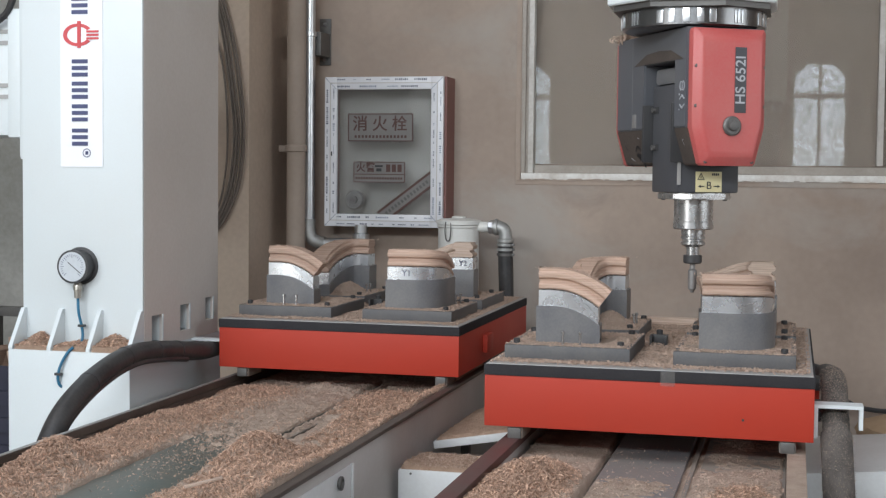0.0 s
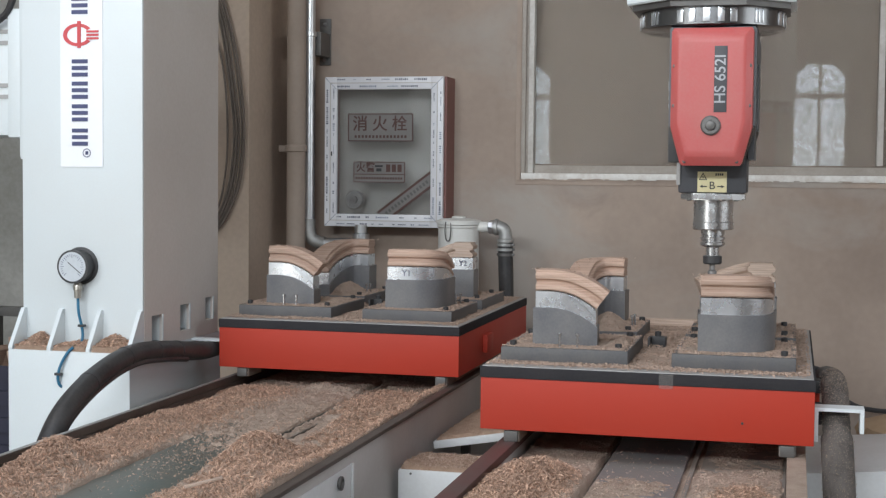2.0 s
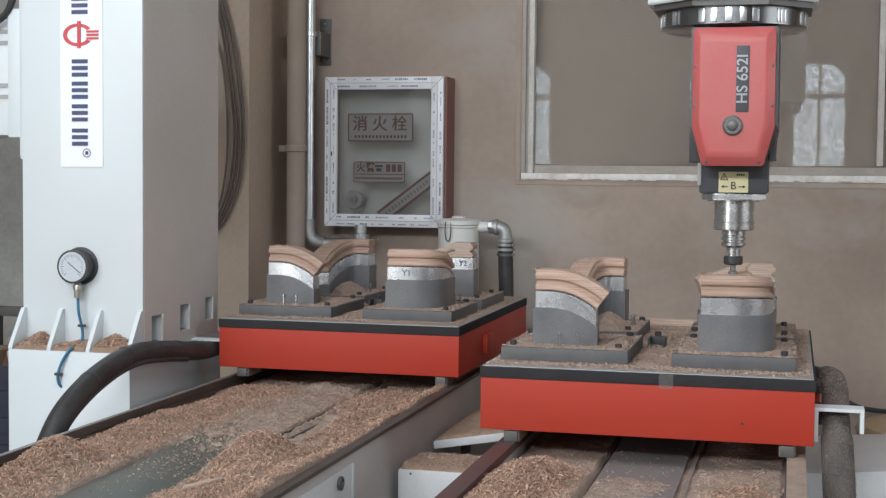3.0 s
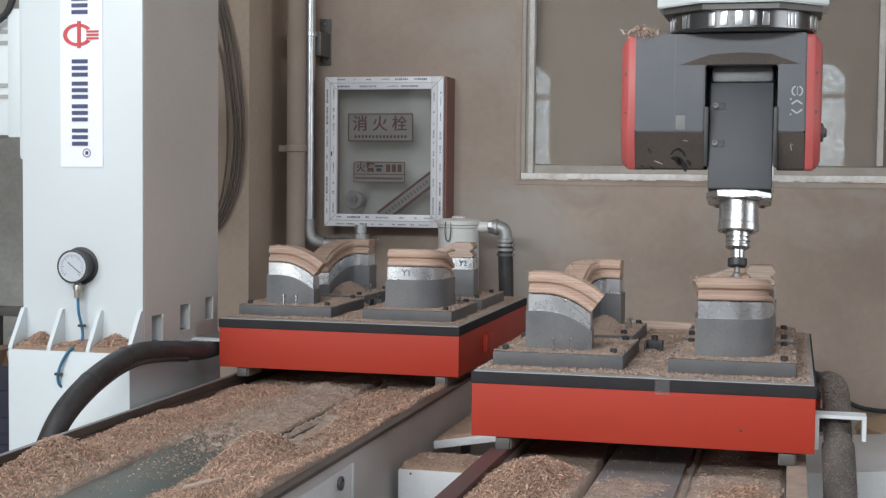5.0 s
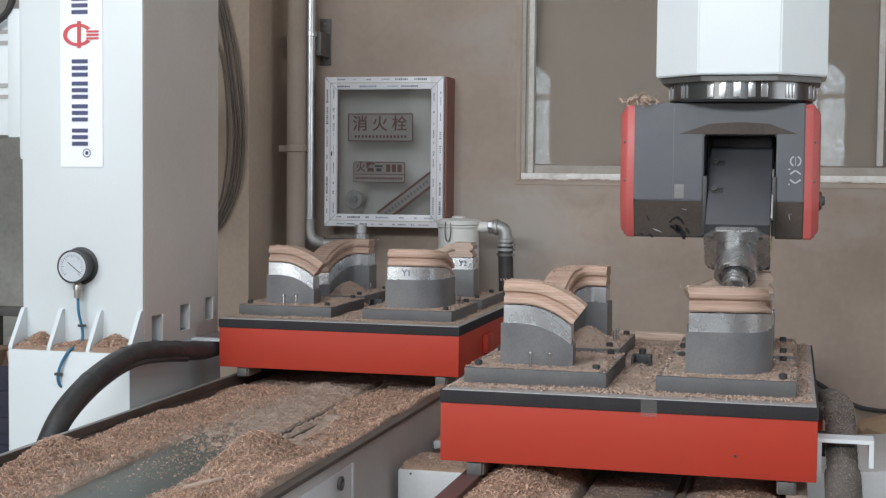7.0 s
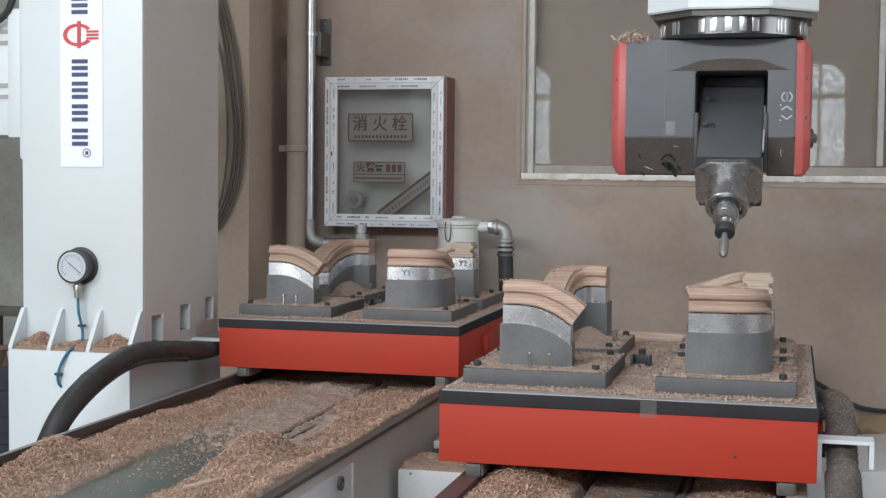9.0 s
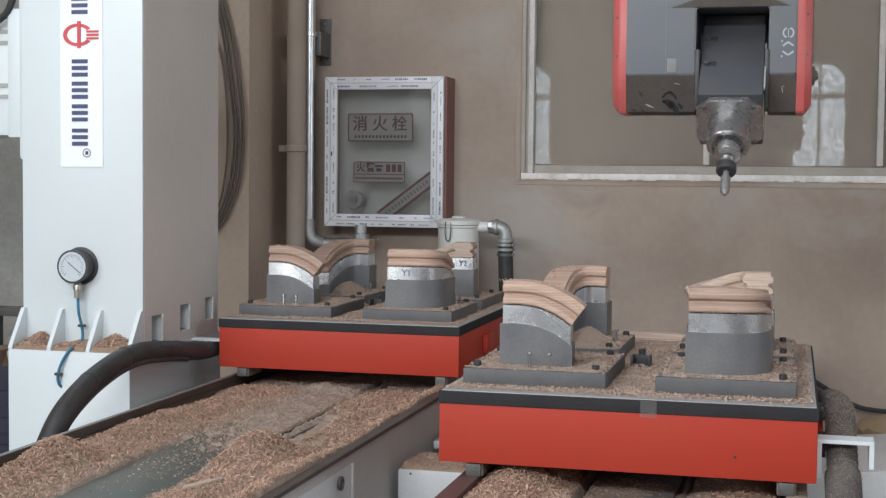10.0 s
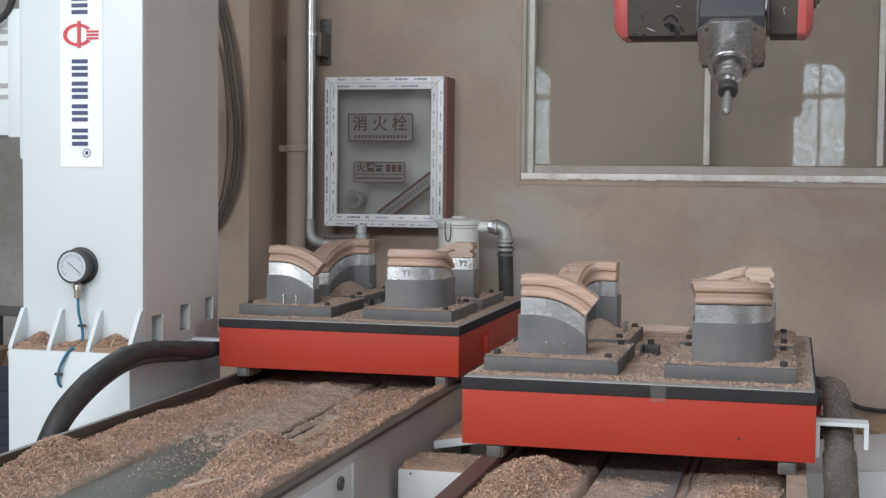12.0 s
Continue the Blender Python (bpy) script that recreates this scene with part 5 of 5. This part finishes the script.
LEFT = (-2.247, 5.207)
RIGHT = (-0.927, 3.648)
left_table = work_table(*LEFT, "red work table with black edge strip, dusty top", False)
fixtures(*LEFT, True)
table_dust(*LEFT, 21)
right_table = work_table(*RIGHT, "red work table with black edge strip, sliding on its bed", True)
batten = thing("wood_batten", "pale dusty batten lying along the table's back edge", "batten", pose(*RIGHT, 1.069))
part("strip", box(0.30, 0.80, 1.325, 1.375, 0.004, 0.030, 0.003), PALE_WOOD, batten)
riders = [batten, right_table] + fixtures(*RIGHT, False) + table_dust(*RIGHT, 22)


def hose_bracket(t, mirror):
    k = -1 if mirror else 1
    o = 0.0 if mirror else 1.0
    bm = bmesh.new()
    xs = [o, o + k * 0.012, o + k * 0.13, o + k * 0.142]
    y0, y1 = (0.03, 0.07) if mirror else (0.05, 0.12)
    add_box(bm, min(xs[0], xs[1]), max(xs[0], xs[1]), y0, y1, -0.19, -0.099)
    add_box(bm, min(xs[0], xs[3]), max(xs[0], xs[3]), y0, y1, -0.0985, -0.088)
    if not mirror:
        add_box(bm, xs[2], xs[3], y0, y1, -0.160, -0.099)
    part("hose_bracket", bm, WHITE, t, "white folded hose bracket")


hose_bracket(left_table, True)
hose_bracket(right_table, False)


def left_hose():
    h = thing("vacuum_hose", "thick black rubber vacuum hose arching down from the table", "hose", None)
    part("hose", tube([(-2.300, 5.30, 0.936), (-2.306, 5.20, 0.938), (-2.318, 5.06, 0.951), (-2.330, 4.85, 0.976), (-2.345, 4.62, 0.985), (-2.345, 4.37, 0.943), (-2.330, 4.13, 0.866), (-2.324, 4.0, 0.766), (-2.320, 3.92, 0.66), (-2.32, 3.86, 0.4), (-2.33, 3.82, 0.05)], lambda u: 0.033 + 0.0055 * min(1, u * 6), 20), HOSE, h)
    line = smooth_path([(-2.300, 5.30, 0.936), (-2.306, 5.20, 0.938), (-2.318, 5.06, 0.951), (-2.330, 4.85, 0.976), (-2.345, 4.62, 0.985), (-2.345, 4.37, 0.943), (-2.330, 4.13, 0.866), (-2.324, 4.0, 0.766)], 24)
    for k in (34, 52, 74, 100):
        part("band", add_tube(bmesh.new(), line[k + 24:k + 27], 0.0400, 20), BLACK, h)
    part("seam", add_tube(bmesh.new(), [q + Vector((0.026, -0.010, -0.030)) for q in line[54:]], 0.011, 8), HOSE, h, "thin cable strapped under the hose")


left_hose()


def right_hose():
    h = thing("vacuum_hose", "sawdust-coated flexible vacuum hose hanging from its bracket", "hose", pose(*RIGHT, 1.069))
    part("fitting", tube([(1.0, 0.62, -0.07), (1.030, 0.60, -0.075), (1.054, 0.52, -0.066)], 0.034, 14), BLACK, h)
    part("hose", tube([(1.042, 0.55, -0.068), (1.061, 0.44, -0.062), (1.064, 0.30, -0.072), (1.064, 0.20, -0.100), (1.066, 0.086, -0.165), (1.070, -0.014, -0.258), (1.078, -0.084, -0.401), (1.09, -0.11, -0.55), (1.11, -0.10, -0.68)], 0.0395, 18, 10, 0.0016), DUSTY_HOSE, h)
    part("sleeve", tube([(1.0663, 0.070, -0.182), (1.070, -0.014, -0.258), (1.078, -0.084, -0.401), (1.09, -0.11, -0.54)], 0.0465, 18, 8), DUSTY_HOSE, h)
    return h


riders.append(right_hose())
hose_line = smooth_path([(1.061, 0.44, -0.062), (1.064, 0.30, -0.072), (1.064, 0.20, -0.100), (1.066, 0.086, -0.165), (1.070, -0.014, -0.258), (1.078, -0.084, -0.401)], 12)


def on_hose(r):
    k = r.randrange(len(hose_line) - 1)
    p = hose_line[k].lerp(hose_line[k + 1], r.random())
    d = (hose_line[k + 1] - hose_line[k]).normalized()
    sd = Vector((1, 0, 0))
    up = sd.cross(d) * -1
    a = r.gauss(0, 0.75)
    rad = 0.044 if p.y > 0.075 else 0.049
    up = up if up.y < 0 or up.z > 0 else -up
    return p + (sd * math.sin(a) + up * math.cos(a)) * rad


fuzz = stuff("hose_shavings", flakes(5200, on_hose, 0.0021, random.Random(31), 0.8, 0.4), SAWDUST_GREY, "wood dust clinging to the vacuum hose", "shavings")
fuzz.matrix_world = pose(*RIGHT, 1.069)
riders.append(fuzz)

# ---- the ram and the milling head ----


def ram():
    r = thing("machine_ram", "white eight-sided machine ram with steel ring, reflections as strips", "machine ram", pose(-0.323, 4.5, 1.813))
    a, c = 0.258, 0.121
    oct_ = [(-a, -c), (-c, -a), (c, -a), (a, -c), (a, c), (c, a), (-c, a), (-a, c)]
    part("column", prism(oct_, 0.378, 2.3, 0.004), WHITE, r)
    part("shoulder", prism([(x * 0.93, y * 0.93) for x, y in oct_], 0.36, 0.378), DARK_STEEL, r)
    part("ring", lathe([(0.212, 0.303), (0.224, 0.308), (0.225, 0.362), (0.20, 0.366)], 64), RING_STEEL, r, "dark steel ring")
    # Raised bright strips stand in for window reflections on the polished ring.
    wide, slim = mesh(box(0.2235, 0.2275, -0.0105, 0.0105, 0.313, 0.357, 0.0015), ALU), mesh(box(0.2235, 0.2265, -0.0032, 0.0032, 0.313, 0.357, 0.001), ALU)
    for quarter in range(4):
        for turn, strip in ((-22.3, wide), (-12.7, wide), (-1.2, wide), (9.8, wide), (19.3, wide), (38.3, slim), (41.3, slim), (45.2, slim)):
            o = new("reflection_strip", strip)
            o.parent = r
            o.matrix_local = pose(0, 0, 0, 0, 0, quarter * 90 + turn)
    return r


def cover(x, sign):
    """A bevelled end cover: a tall plate that narrows at its lower corners."""
    bm = bmesh.new()
    out = [(-0.117, 0.295), (0.117, 0.295), (0.123, 0.285), (0.123, -0.004), (0.0935, -0.113), (0.086, -0.1205), (-0.086, -0.1205), (-0.0935, -0.113), (-0.123, -0.004), (-0.123, 0.285)]
    mid = [(p * 0.985, q) for p, q in out]
    inn = [(p * 0.80, 0.085 + (q - 0.085) * 0.86) for p, q in out]
    rings = []

    def blend(a, b, k):
        return [(p + (u - p) * k, q + (v - q) * k) for (p, q), (u, v) in zip(a, b)]
    for sh, d in ((out, 0.0), (out, 0.014), (blend(out, mid, 0.5), 0.020), (mid, 0.024), (blend(mid, inn, 0.5), 0.0355), (blend(mid, inn, 0.85), 0.0435), (inn, 0.0455), (blend(inn, [(0, 0.085)] * len(inn), 0.1), 0.046)):
        rings.append([bm.verts.new((x + sign * d, p, q)) for p, q in sh])
    k = len(out)
    for a, b in zip(rings, rings[1:]):
        for i in range(k):
            bm.faces.new((a[i], a[(i + 1) % k], b[(i + 1) % k], b[i]))
    bm.faces.new(rings[0])
    bm.faces.new(rings[-1])
    return bm


def milling_head():
    h = thing("milling_head", "red and slate-grey two-axis milling head with spindle", "milling head", pose(-0.323, 4.5, 1.813, 0, 0, -60))
    fork = [(-0.323, -0.004), (-0.108, -0.004), (-0.108, 0.203), (0.112, 0.203), (0.112, -0.004), (0.196, -0.004), (0.196, 0.300), (-0.323, 0.300)]
    part("fork", prism(fork, -0.130, 0.130, 0.004), HEAD_GREY, h, "slate grey fork housing", pose(0, 0, 0, 90))
    part("fork_back", box(-0.109, 0.113, 0.108, 0.126, -0.10, 0.204), HEAD_DARK, h)
    # Flat dark panel drawn for the shaded chamfer over the opening.
    brow_shade = [(-0.185, 0.2045), (0.205 - 0.03, 0.2045), (0.09, 0.236), (0.0, 0.241), (-0.09, 0.236)]
    part("brow_shade", prism(brow_shade, 0.129, 0.1318), SLOPE_SHADE, h, "", pose(0, 0, 0, 90))
    # Arm tips hold the slope's shade in their colour.
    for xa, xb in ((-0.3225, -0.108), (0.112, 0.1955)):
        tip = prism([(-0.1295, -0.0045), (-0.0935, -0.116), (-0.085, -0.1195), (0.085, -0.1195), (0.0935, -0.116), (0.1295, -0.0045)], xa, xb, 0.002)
        part("lower_arm", tip, SLOPE_SHADE, h, "sloping lower arm, shade in its colour", Matrix(((0, 0, 1, 0), (1, 0, 0, 0), (0, 1, 0, 0), (0, 0, 0, 1))))
    part("seam", box(-0.2010, -0.2002, -0.1306, -0.1295, -0.003, 0.296), PLATE_BLUE, h)
    c1 = part("end_cover", cover(0.1965, 1), HEAD_RED, h, "red bevelled end cover with hub and model lettering", smooth=28)
    c2 = part("end_cover", cover(-0.3235, -1), HEAD_RED, h, "red bevelled end cover")
    for cx, sg, par in ((0.1965, 1, c1), (-0.3235, -1, c2)):
        for y, z in ((-0.105, 0.275), (0.105, 0.275), (-0.112, 0.18), (0.112, 0.18), (-0.112, 0.06), (0.112, 0.06), (-0.078, -0.108), (0.078, -0.108), (0.0, 0.275)):
            part("screw", lathe([(0.006, 0), (0.006, 0.006), (0.004, 0.007)], 8, pose(cx + sg * 0.0265, y, z, 0, 90 * sg)), DARK_STEEL, par)
    part("hub", lathe([(0.030, 0), (0.030, 0.008), (0.025, 0.012), (0.016, 0.012), (0.014, 0.020), (0.009, 0.022)], 24, pose(0.2405, 0, 0, 0, 90)), DARK_STEEL, c1, "grey round hub")
    part("hub_cap", lathe([(0.015, 0), (0.015, 0.003), (0.012, 0.005)], 20, pose(0.2525, 0, 0, 0, 90)), GALV_DULL, c1)
    lp = part("model_plate", box(0.242, 0.245, 0.008, 0.046, 0.040, 0.238, 0.001), HEAD_DARK, c1, "dark plate with silver model lettering")
    text_part("lettering", "HS 652I", 0.046, Matrix.Translation((0.2455, 0.027, 0.139)) @ Matrix(((0, 0, 1, 0), (0, -1, 0, 0), (1, 0, 0, 0), (0, 0, 0, 1))) @ pose(0, 0, 0), LETTER_SILVER, c1, 0.0006, 0.0004)
    for kind, z in (("arcs", 0.112), ("up", 0.078), ("down", 0.050)):
        bm = bmesh.new()
        if kind == "arcs":
            for g in (-1, 1):
                for q in range(7):
                    a = radians(-60 + q * 20)
                    add_box(bm, -0.0022, 0.0022, -0.0005, 0.0012, -0.0035, 0.0035, 0, pose(g * 0.013 * math.cos(a) + g * 0.002, 0, 0.015 * math.sin(a)) @ pose(0, 0, 0, 0, -g * math.degrees(a), 0))
            add_box(bm, -0.001, 0.001, -0.0005, 0.0012, -0.014, 0.014)
        else:
            for g in (-1, 1):
                add_box(bm, -0.010, 0.010, -0.0005, 0.0012, -0.0025, 0.0025, 0, pose(g * 0.008, 0, 0) @ pose(0, 0, 0, 0, (g if kind == "up" else -g) * 38, 0))
            add_box(bm, -0.021, -0.016, -0.0005, 0.0012, (0.007 if kind == "up" else -0.012), (0.012 if kind == "up" else -0.007))
        part("axis_symbol", bm, LETTER_SILVER, h, "small white axis symbols", pose(0.170, -0.1315, z + 0.010) @ Matrix.Diagonal((1.0, 1, 0.95, 1)))
    rg = random.Random(4)

    def on_slope(x, z):
        return pose(x, -0.1305 + (-0.004 - z) * 0.323, z, 17.9)

    def smear(bm, x, z, rx, rz, turn):
        """An irregular flat blot on the sloping face of the arm."""
        ring = [(math.cos(a) * rx * q, math.sin(a) * rz * q) for a, q in ((2 * math.pi * i / 14, rg.uniform(0.6, 1.15)) for i in range(14))]
        m = on_slope(x, z) @ pose(0, 0, 0, 0, turn, 0)
        bm.faces.new([bm.verts.new(m @ Vector((p, -0.0008, q))) for p, q in ring])

    wear = bmesh.new()
    for x, z, rx, rz, turn in ((-0.205, -0.066, 0.008, 0.003, -50), (-0.193, -0.058, 0.010, 0.003, -15), (-0.179, -0.060, 0.009, 0.0035, 30), (-0.170, -0.070, 0.008, 0.0035, 60), (-0.190, -0.092, 0.016, 0.010, 40),
                               (-0.172, -0.104, 0.020, 0.009, 55), (-0.155, -0.098, 0.010, 0.005, 70), (-0.205, -0.086, 0.007, 0.003, 20), (-0.278, -0.060, 0.008, 0.002, 60), (-0.270, -0.114, 0.009, 0.003, 45), (-0.30, -0.11, 0.006, 0.002, 20)):
        smear(wear, x, z, rx * 1.35, rz * 1.35, turn)
    tagged(part("dark_emblem", wear, SMEAR, h, "worn black smears"), kind="stuff")
    scratch = bmesh.new()
    for x, z, rx, rz, turn in ((0.155, -0.050, 0.012, 0.0014, 80), (0.158, -0.040, 0.004, 0.0012, 20), (-0.250, -0.098, 0.016, 0.0022, 25), (-0.165, -0.030, 0.010, 0.0012, 15)):
        smear(scratch, x, z, rx, rz, turn)
    tagged(part("scratch", scratch, LETTER_SILVER, h, "pale scratches"), kind="stuff")
    # Thin pale patch drawn for a faint reflection on the fork face.
    part("reflection_patch", box(-0.196, -0.166, -0.1315, -0.129, 0.004, 0.048, 0.001), PLATE_BLUE, h)
    for s in (-1, 1):
        part("swivel_cheek", box(s * 0.105 - 0.007, s * 0.105 + 0.007, -0.137, 0.05, -0.11, 0.075, 0.005), BLACK, h, "black swivel cheek", pose(0.003, 0, 0))
    # the spindle tilts about the x axis
    sp = part("spindle", box(-0.094, 0.100, -0.105, 0.105, -0.205, 0.135, 0.008), HEAD_DARK, h, "dark spindle housing with steel nose")
    part("motor_cover", box(-0.092, 0.098, -0.100, 0.0, 0.136, 0.190, 0.016), BLOCK_GREY, sp, "dusty rounded motor cover")
    part("edge_rail", box(0.1005, 0.106, -0.110, -0.098, -0.18, 0.03, 0.002), ALU_TOP, sp)
    for z in (0.058, -0.062):
        part("socket_screw", lathe([(0.009, 0), (0.009, 0.012), (0.005, 0.012), (0.004, 0.008)], 12, pose(-0.075, -0.104, z, 90)), DARK_STEEL, sp)
        part("screw_slot", box(-0.080, -0.046, -0.1065, -0.104, z - 0.011, z + 0.011, 0.001), BLACK, sp)
    fl = [(-0.099, -0.060), (-0.060, -0.099), (0.060, -0.099), (0.099, -0.060), (0.099, 0.060), (0.060, 0.099), (-0.060, 0.099), (-0.099, 0.060)]
    part("flange", prism(fl, -0.226, -0.206, 0.003), STEEL, sp, "steel flange")
    for x in (-0.072, 0.072):
        for y in (-0.072, 0.072):
            part("flange_bolt", lathe([(0.007, 0), (0.007, 0.004), (0.004, 0.004)], 10, pose(x, y, -0.226, 180)), DARK_STEEL, sp)
    part("nose", lathe([(0.062, -0.2265), (0.062, -0.296), (0.064, -0.298), (0.064, -0.319), (0.061, -0.322), (0.050, -0.322), (0.046, -0.308)], 40), STEEL, sp, "bright steel spindle nose")
    part("tool_holder", lathe([(0.038, -0.309), (0.038, -0.338), (0.034, -0.340), (0.034, -0.344), (0.039, -0.346), (0.039, -0.352), (0.034, -0.355), (0.034, -0.360), (0.039, -0.363), (0.039, -0.370), (0.030, -0.376), (0.0215, -0.379), (0.0215, -0.404)], 32), STEEL, sp, "grooved steel tool holder")
    nut = [(0.024, -0.404), (0.030, -0.406), (0.030, -0.428), (0.026, -0.432), (0.010, -0.432)]
    part("collet_nut", lathe(nut, 20), BLACK, sp, "black collet nut")
    part("cutter", lathe([(0.009, -0.432), (0.009, -0.450), (0.0145, -0.455), (0.0145, -0.496), (0.013, -0.514), (0.007, -0.520), (0.005, -0.526)], 14), CUTTER, sp, "dull steel cutter")
    sticker = part("sticker", box(-0.045, 0.045, -0.0, 0.0015, -0.032, 0.032), YELLOW, sp, "yellow warning sticker", pose(0.1012, 0.0, -0.170) @ Matrix(((0, -1, 0, 0), (1, 0, 0, 0), (0, 0, 1, 0), (0, 0, 0, 1))))
    return h, sp


def sticker_marks(sp):
    base = Matrix.Translation((0.1032, 0.0, -0.170)) @ Matrix(((0, 0, 1, 0), (1, 0, 0, 0), (0, 1, 0, 0), (0, 0, 0, 1)))
    text_part("sticker_letter", "B", 0.034, base @ pose(0, -0.012, 0), BLACK, sp, 0.0004)
    for s in (-1, 1):
        bm = add_box(bmesh.new(), s * 0.016 if s > 0 else -0.032, 0.032 if s > 0 else -0.016, -0.0015, 0.0015, 0, 0.0008)
        v = [bm.verts.new((s * q, w, 0.0008)) for q, w in ((0.038, 0), (0.029, 0.005), (0.029, -0.005))]
        bm.faces.new(v)
        part("sticker_arrow", bm, BLACK, sp, "", base @ pose(0, -0.014, 0))
    bm = bmesh.new()
    o = [bm.verts.new((x, y, 0.0006)) for x, y in ((-0.041, 0.006), (-0.015, 0.006), (-0.028, 0.029))]
    i = [bm.verts.new((x, y, 0.0006)) for x, y in ((-0.037, 0.0085), (-0.019, 0.0085), (-0.028, 0.0245))]
    for k in range(3):
        bm.faces.new((o[k], o[(k + 1) % 3], i[(k + 1) % 3], i[k]))
    add_box(bm, -0.029, -0.027, 0.011, 0.019, 0, 0.0007)
    part("sticker_triangle", bm, BLACK, sp, "", base)
    bm = bmesh.new()
    for k in range(4):
        add_box(bm, 0.010 + k * 0.0065, 0.0145 + k * 0.0065, 0.020, 0.027, 0, 0.0006)
    part("sticker_print", bm, BLACK, sp, "", base)


the_ram = ram()
head, spindle = milling_head()
sticker_marks(spindle)
rr_ = random.Random(8)
nest = flakes(420, lambda r: (-0.302 + r.gauss(0, 0.022), -0.100 + r.gauss(0, 0.020), 0.297 + abs(r.gauss(0, 0.012))), 0.019, rr_, 1.6, 0.14)
tail = stuff("shavings_tuft", nest, SHAVINGS_DUSTY, "tuft of curled shavings caught on the head", "shavings")

# ---- movement ----
TABLE = ((0, 0.573), (0.5, 0.545), (0.9, 0.520), (1.2, 0.516), (3.2, 0.516), (4.0, 0.480), (4.5, 0.435), (5, 0.394), (5.5, 0.332), (6, 0.201), (6.5, 0.081), (7, 0.013), (7.3, 0.003), (8.5, 0.0), (11.3, 0.0),
         (11.4, 0.004), (11.5, 0.015), (11.6, 0.045), (11.7, 0.085), (11.8, 0.14), (11.9, 0.20), (12, 0.269))
HEAD = ((0, -0.323, 1.813, 30.5, 0), (0.5, -0.323, 1.813, 13.5, 0), (0.8, -0.323, 1.813, 2.0, 0), (0.95, -0.323, 1.813, 0, 0), (1.1, -0.318, 1.813, 0, 0), (1.5, -0.293, 1.813, 0, 0), (2, -0.262, 1.813, 0, 0), (2.5, -0.230, 1.813, 0, 0), (3, -0.197, 1.813, 0, 0),
        (3.2, -0.188, 1.813, 0, 0), (3.6, -0.171, 1.813, 20, 0), (4.0, -0.167, 1.812, 48, 1), (4.4, -0.167, 1.810, 75, 4), (4.8, -0.167, 1.806, 89, 8), (5, -0.167, 1.801, 90, 12), (5.5, -0.167, 1.783, 90, 20), (6, -0.167, 1.727, 90, 31), (6.5, -0.167, 1.653, 90, 42),
        (7, -0.167, 1.587, 90, 44.5), (7.2, -0.168, 1.578, 90, 45), (7.8, -0.180, 1.64, 90, 46), (8.4, -0.195, 1.757, 90, 47), (8.8, -0.197, 1.778, 90, 47), (9, -0.197, 1.783, 90, 47), (9.5, -0.197, 1.874, 90, 46), (10, -0.197, 1.978, 90, 45), (10.5, -0.197, 2.074, 90, 44.5),
        (11, -0.197, 2.176, 90, 44.5), (11.2, -0.197, 2.205, 90, 44.5), (11.5, -0.197, 2.217, 90, 44.5), (12, -0.197, 2.217, 90, 44.5))


def motions():
    for ob in riders:
        walk(ob, [(t, pose(RIGHT[0], RIGHT[1] + s, 1.069)) for t, s in TABLE])
    walk(the_ram, [(t, pose(x, 4.5, z)) for t, x, z, c, b in HEAD])
    for ob in (head, tail):
        walk(ob, [(t, pose(x, 4.5, z, 0, 0, c - 90) @ pose(0, 0.014, 0)) for t, x, z, c, b in HEAD])
    walk(spindle, [(t, pose(0, 0, 0, -b)) for t, x, z, c, b in HEAD])


motions()
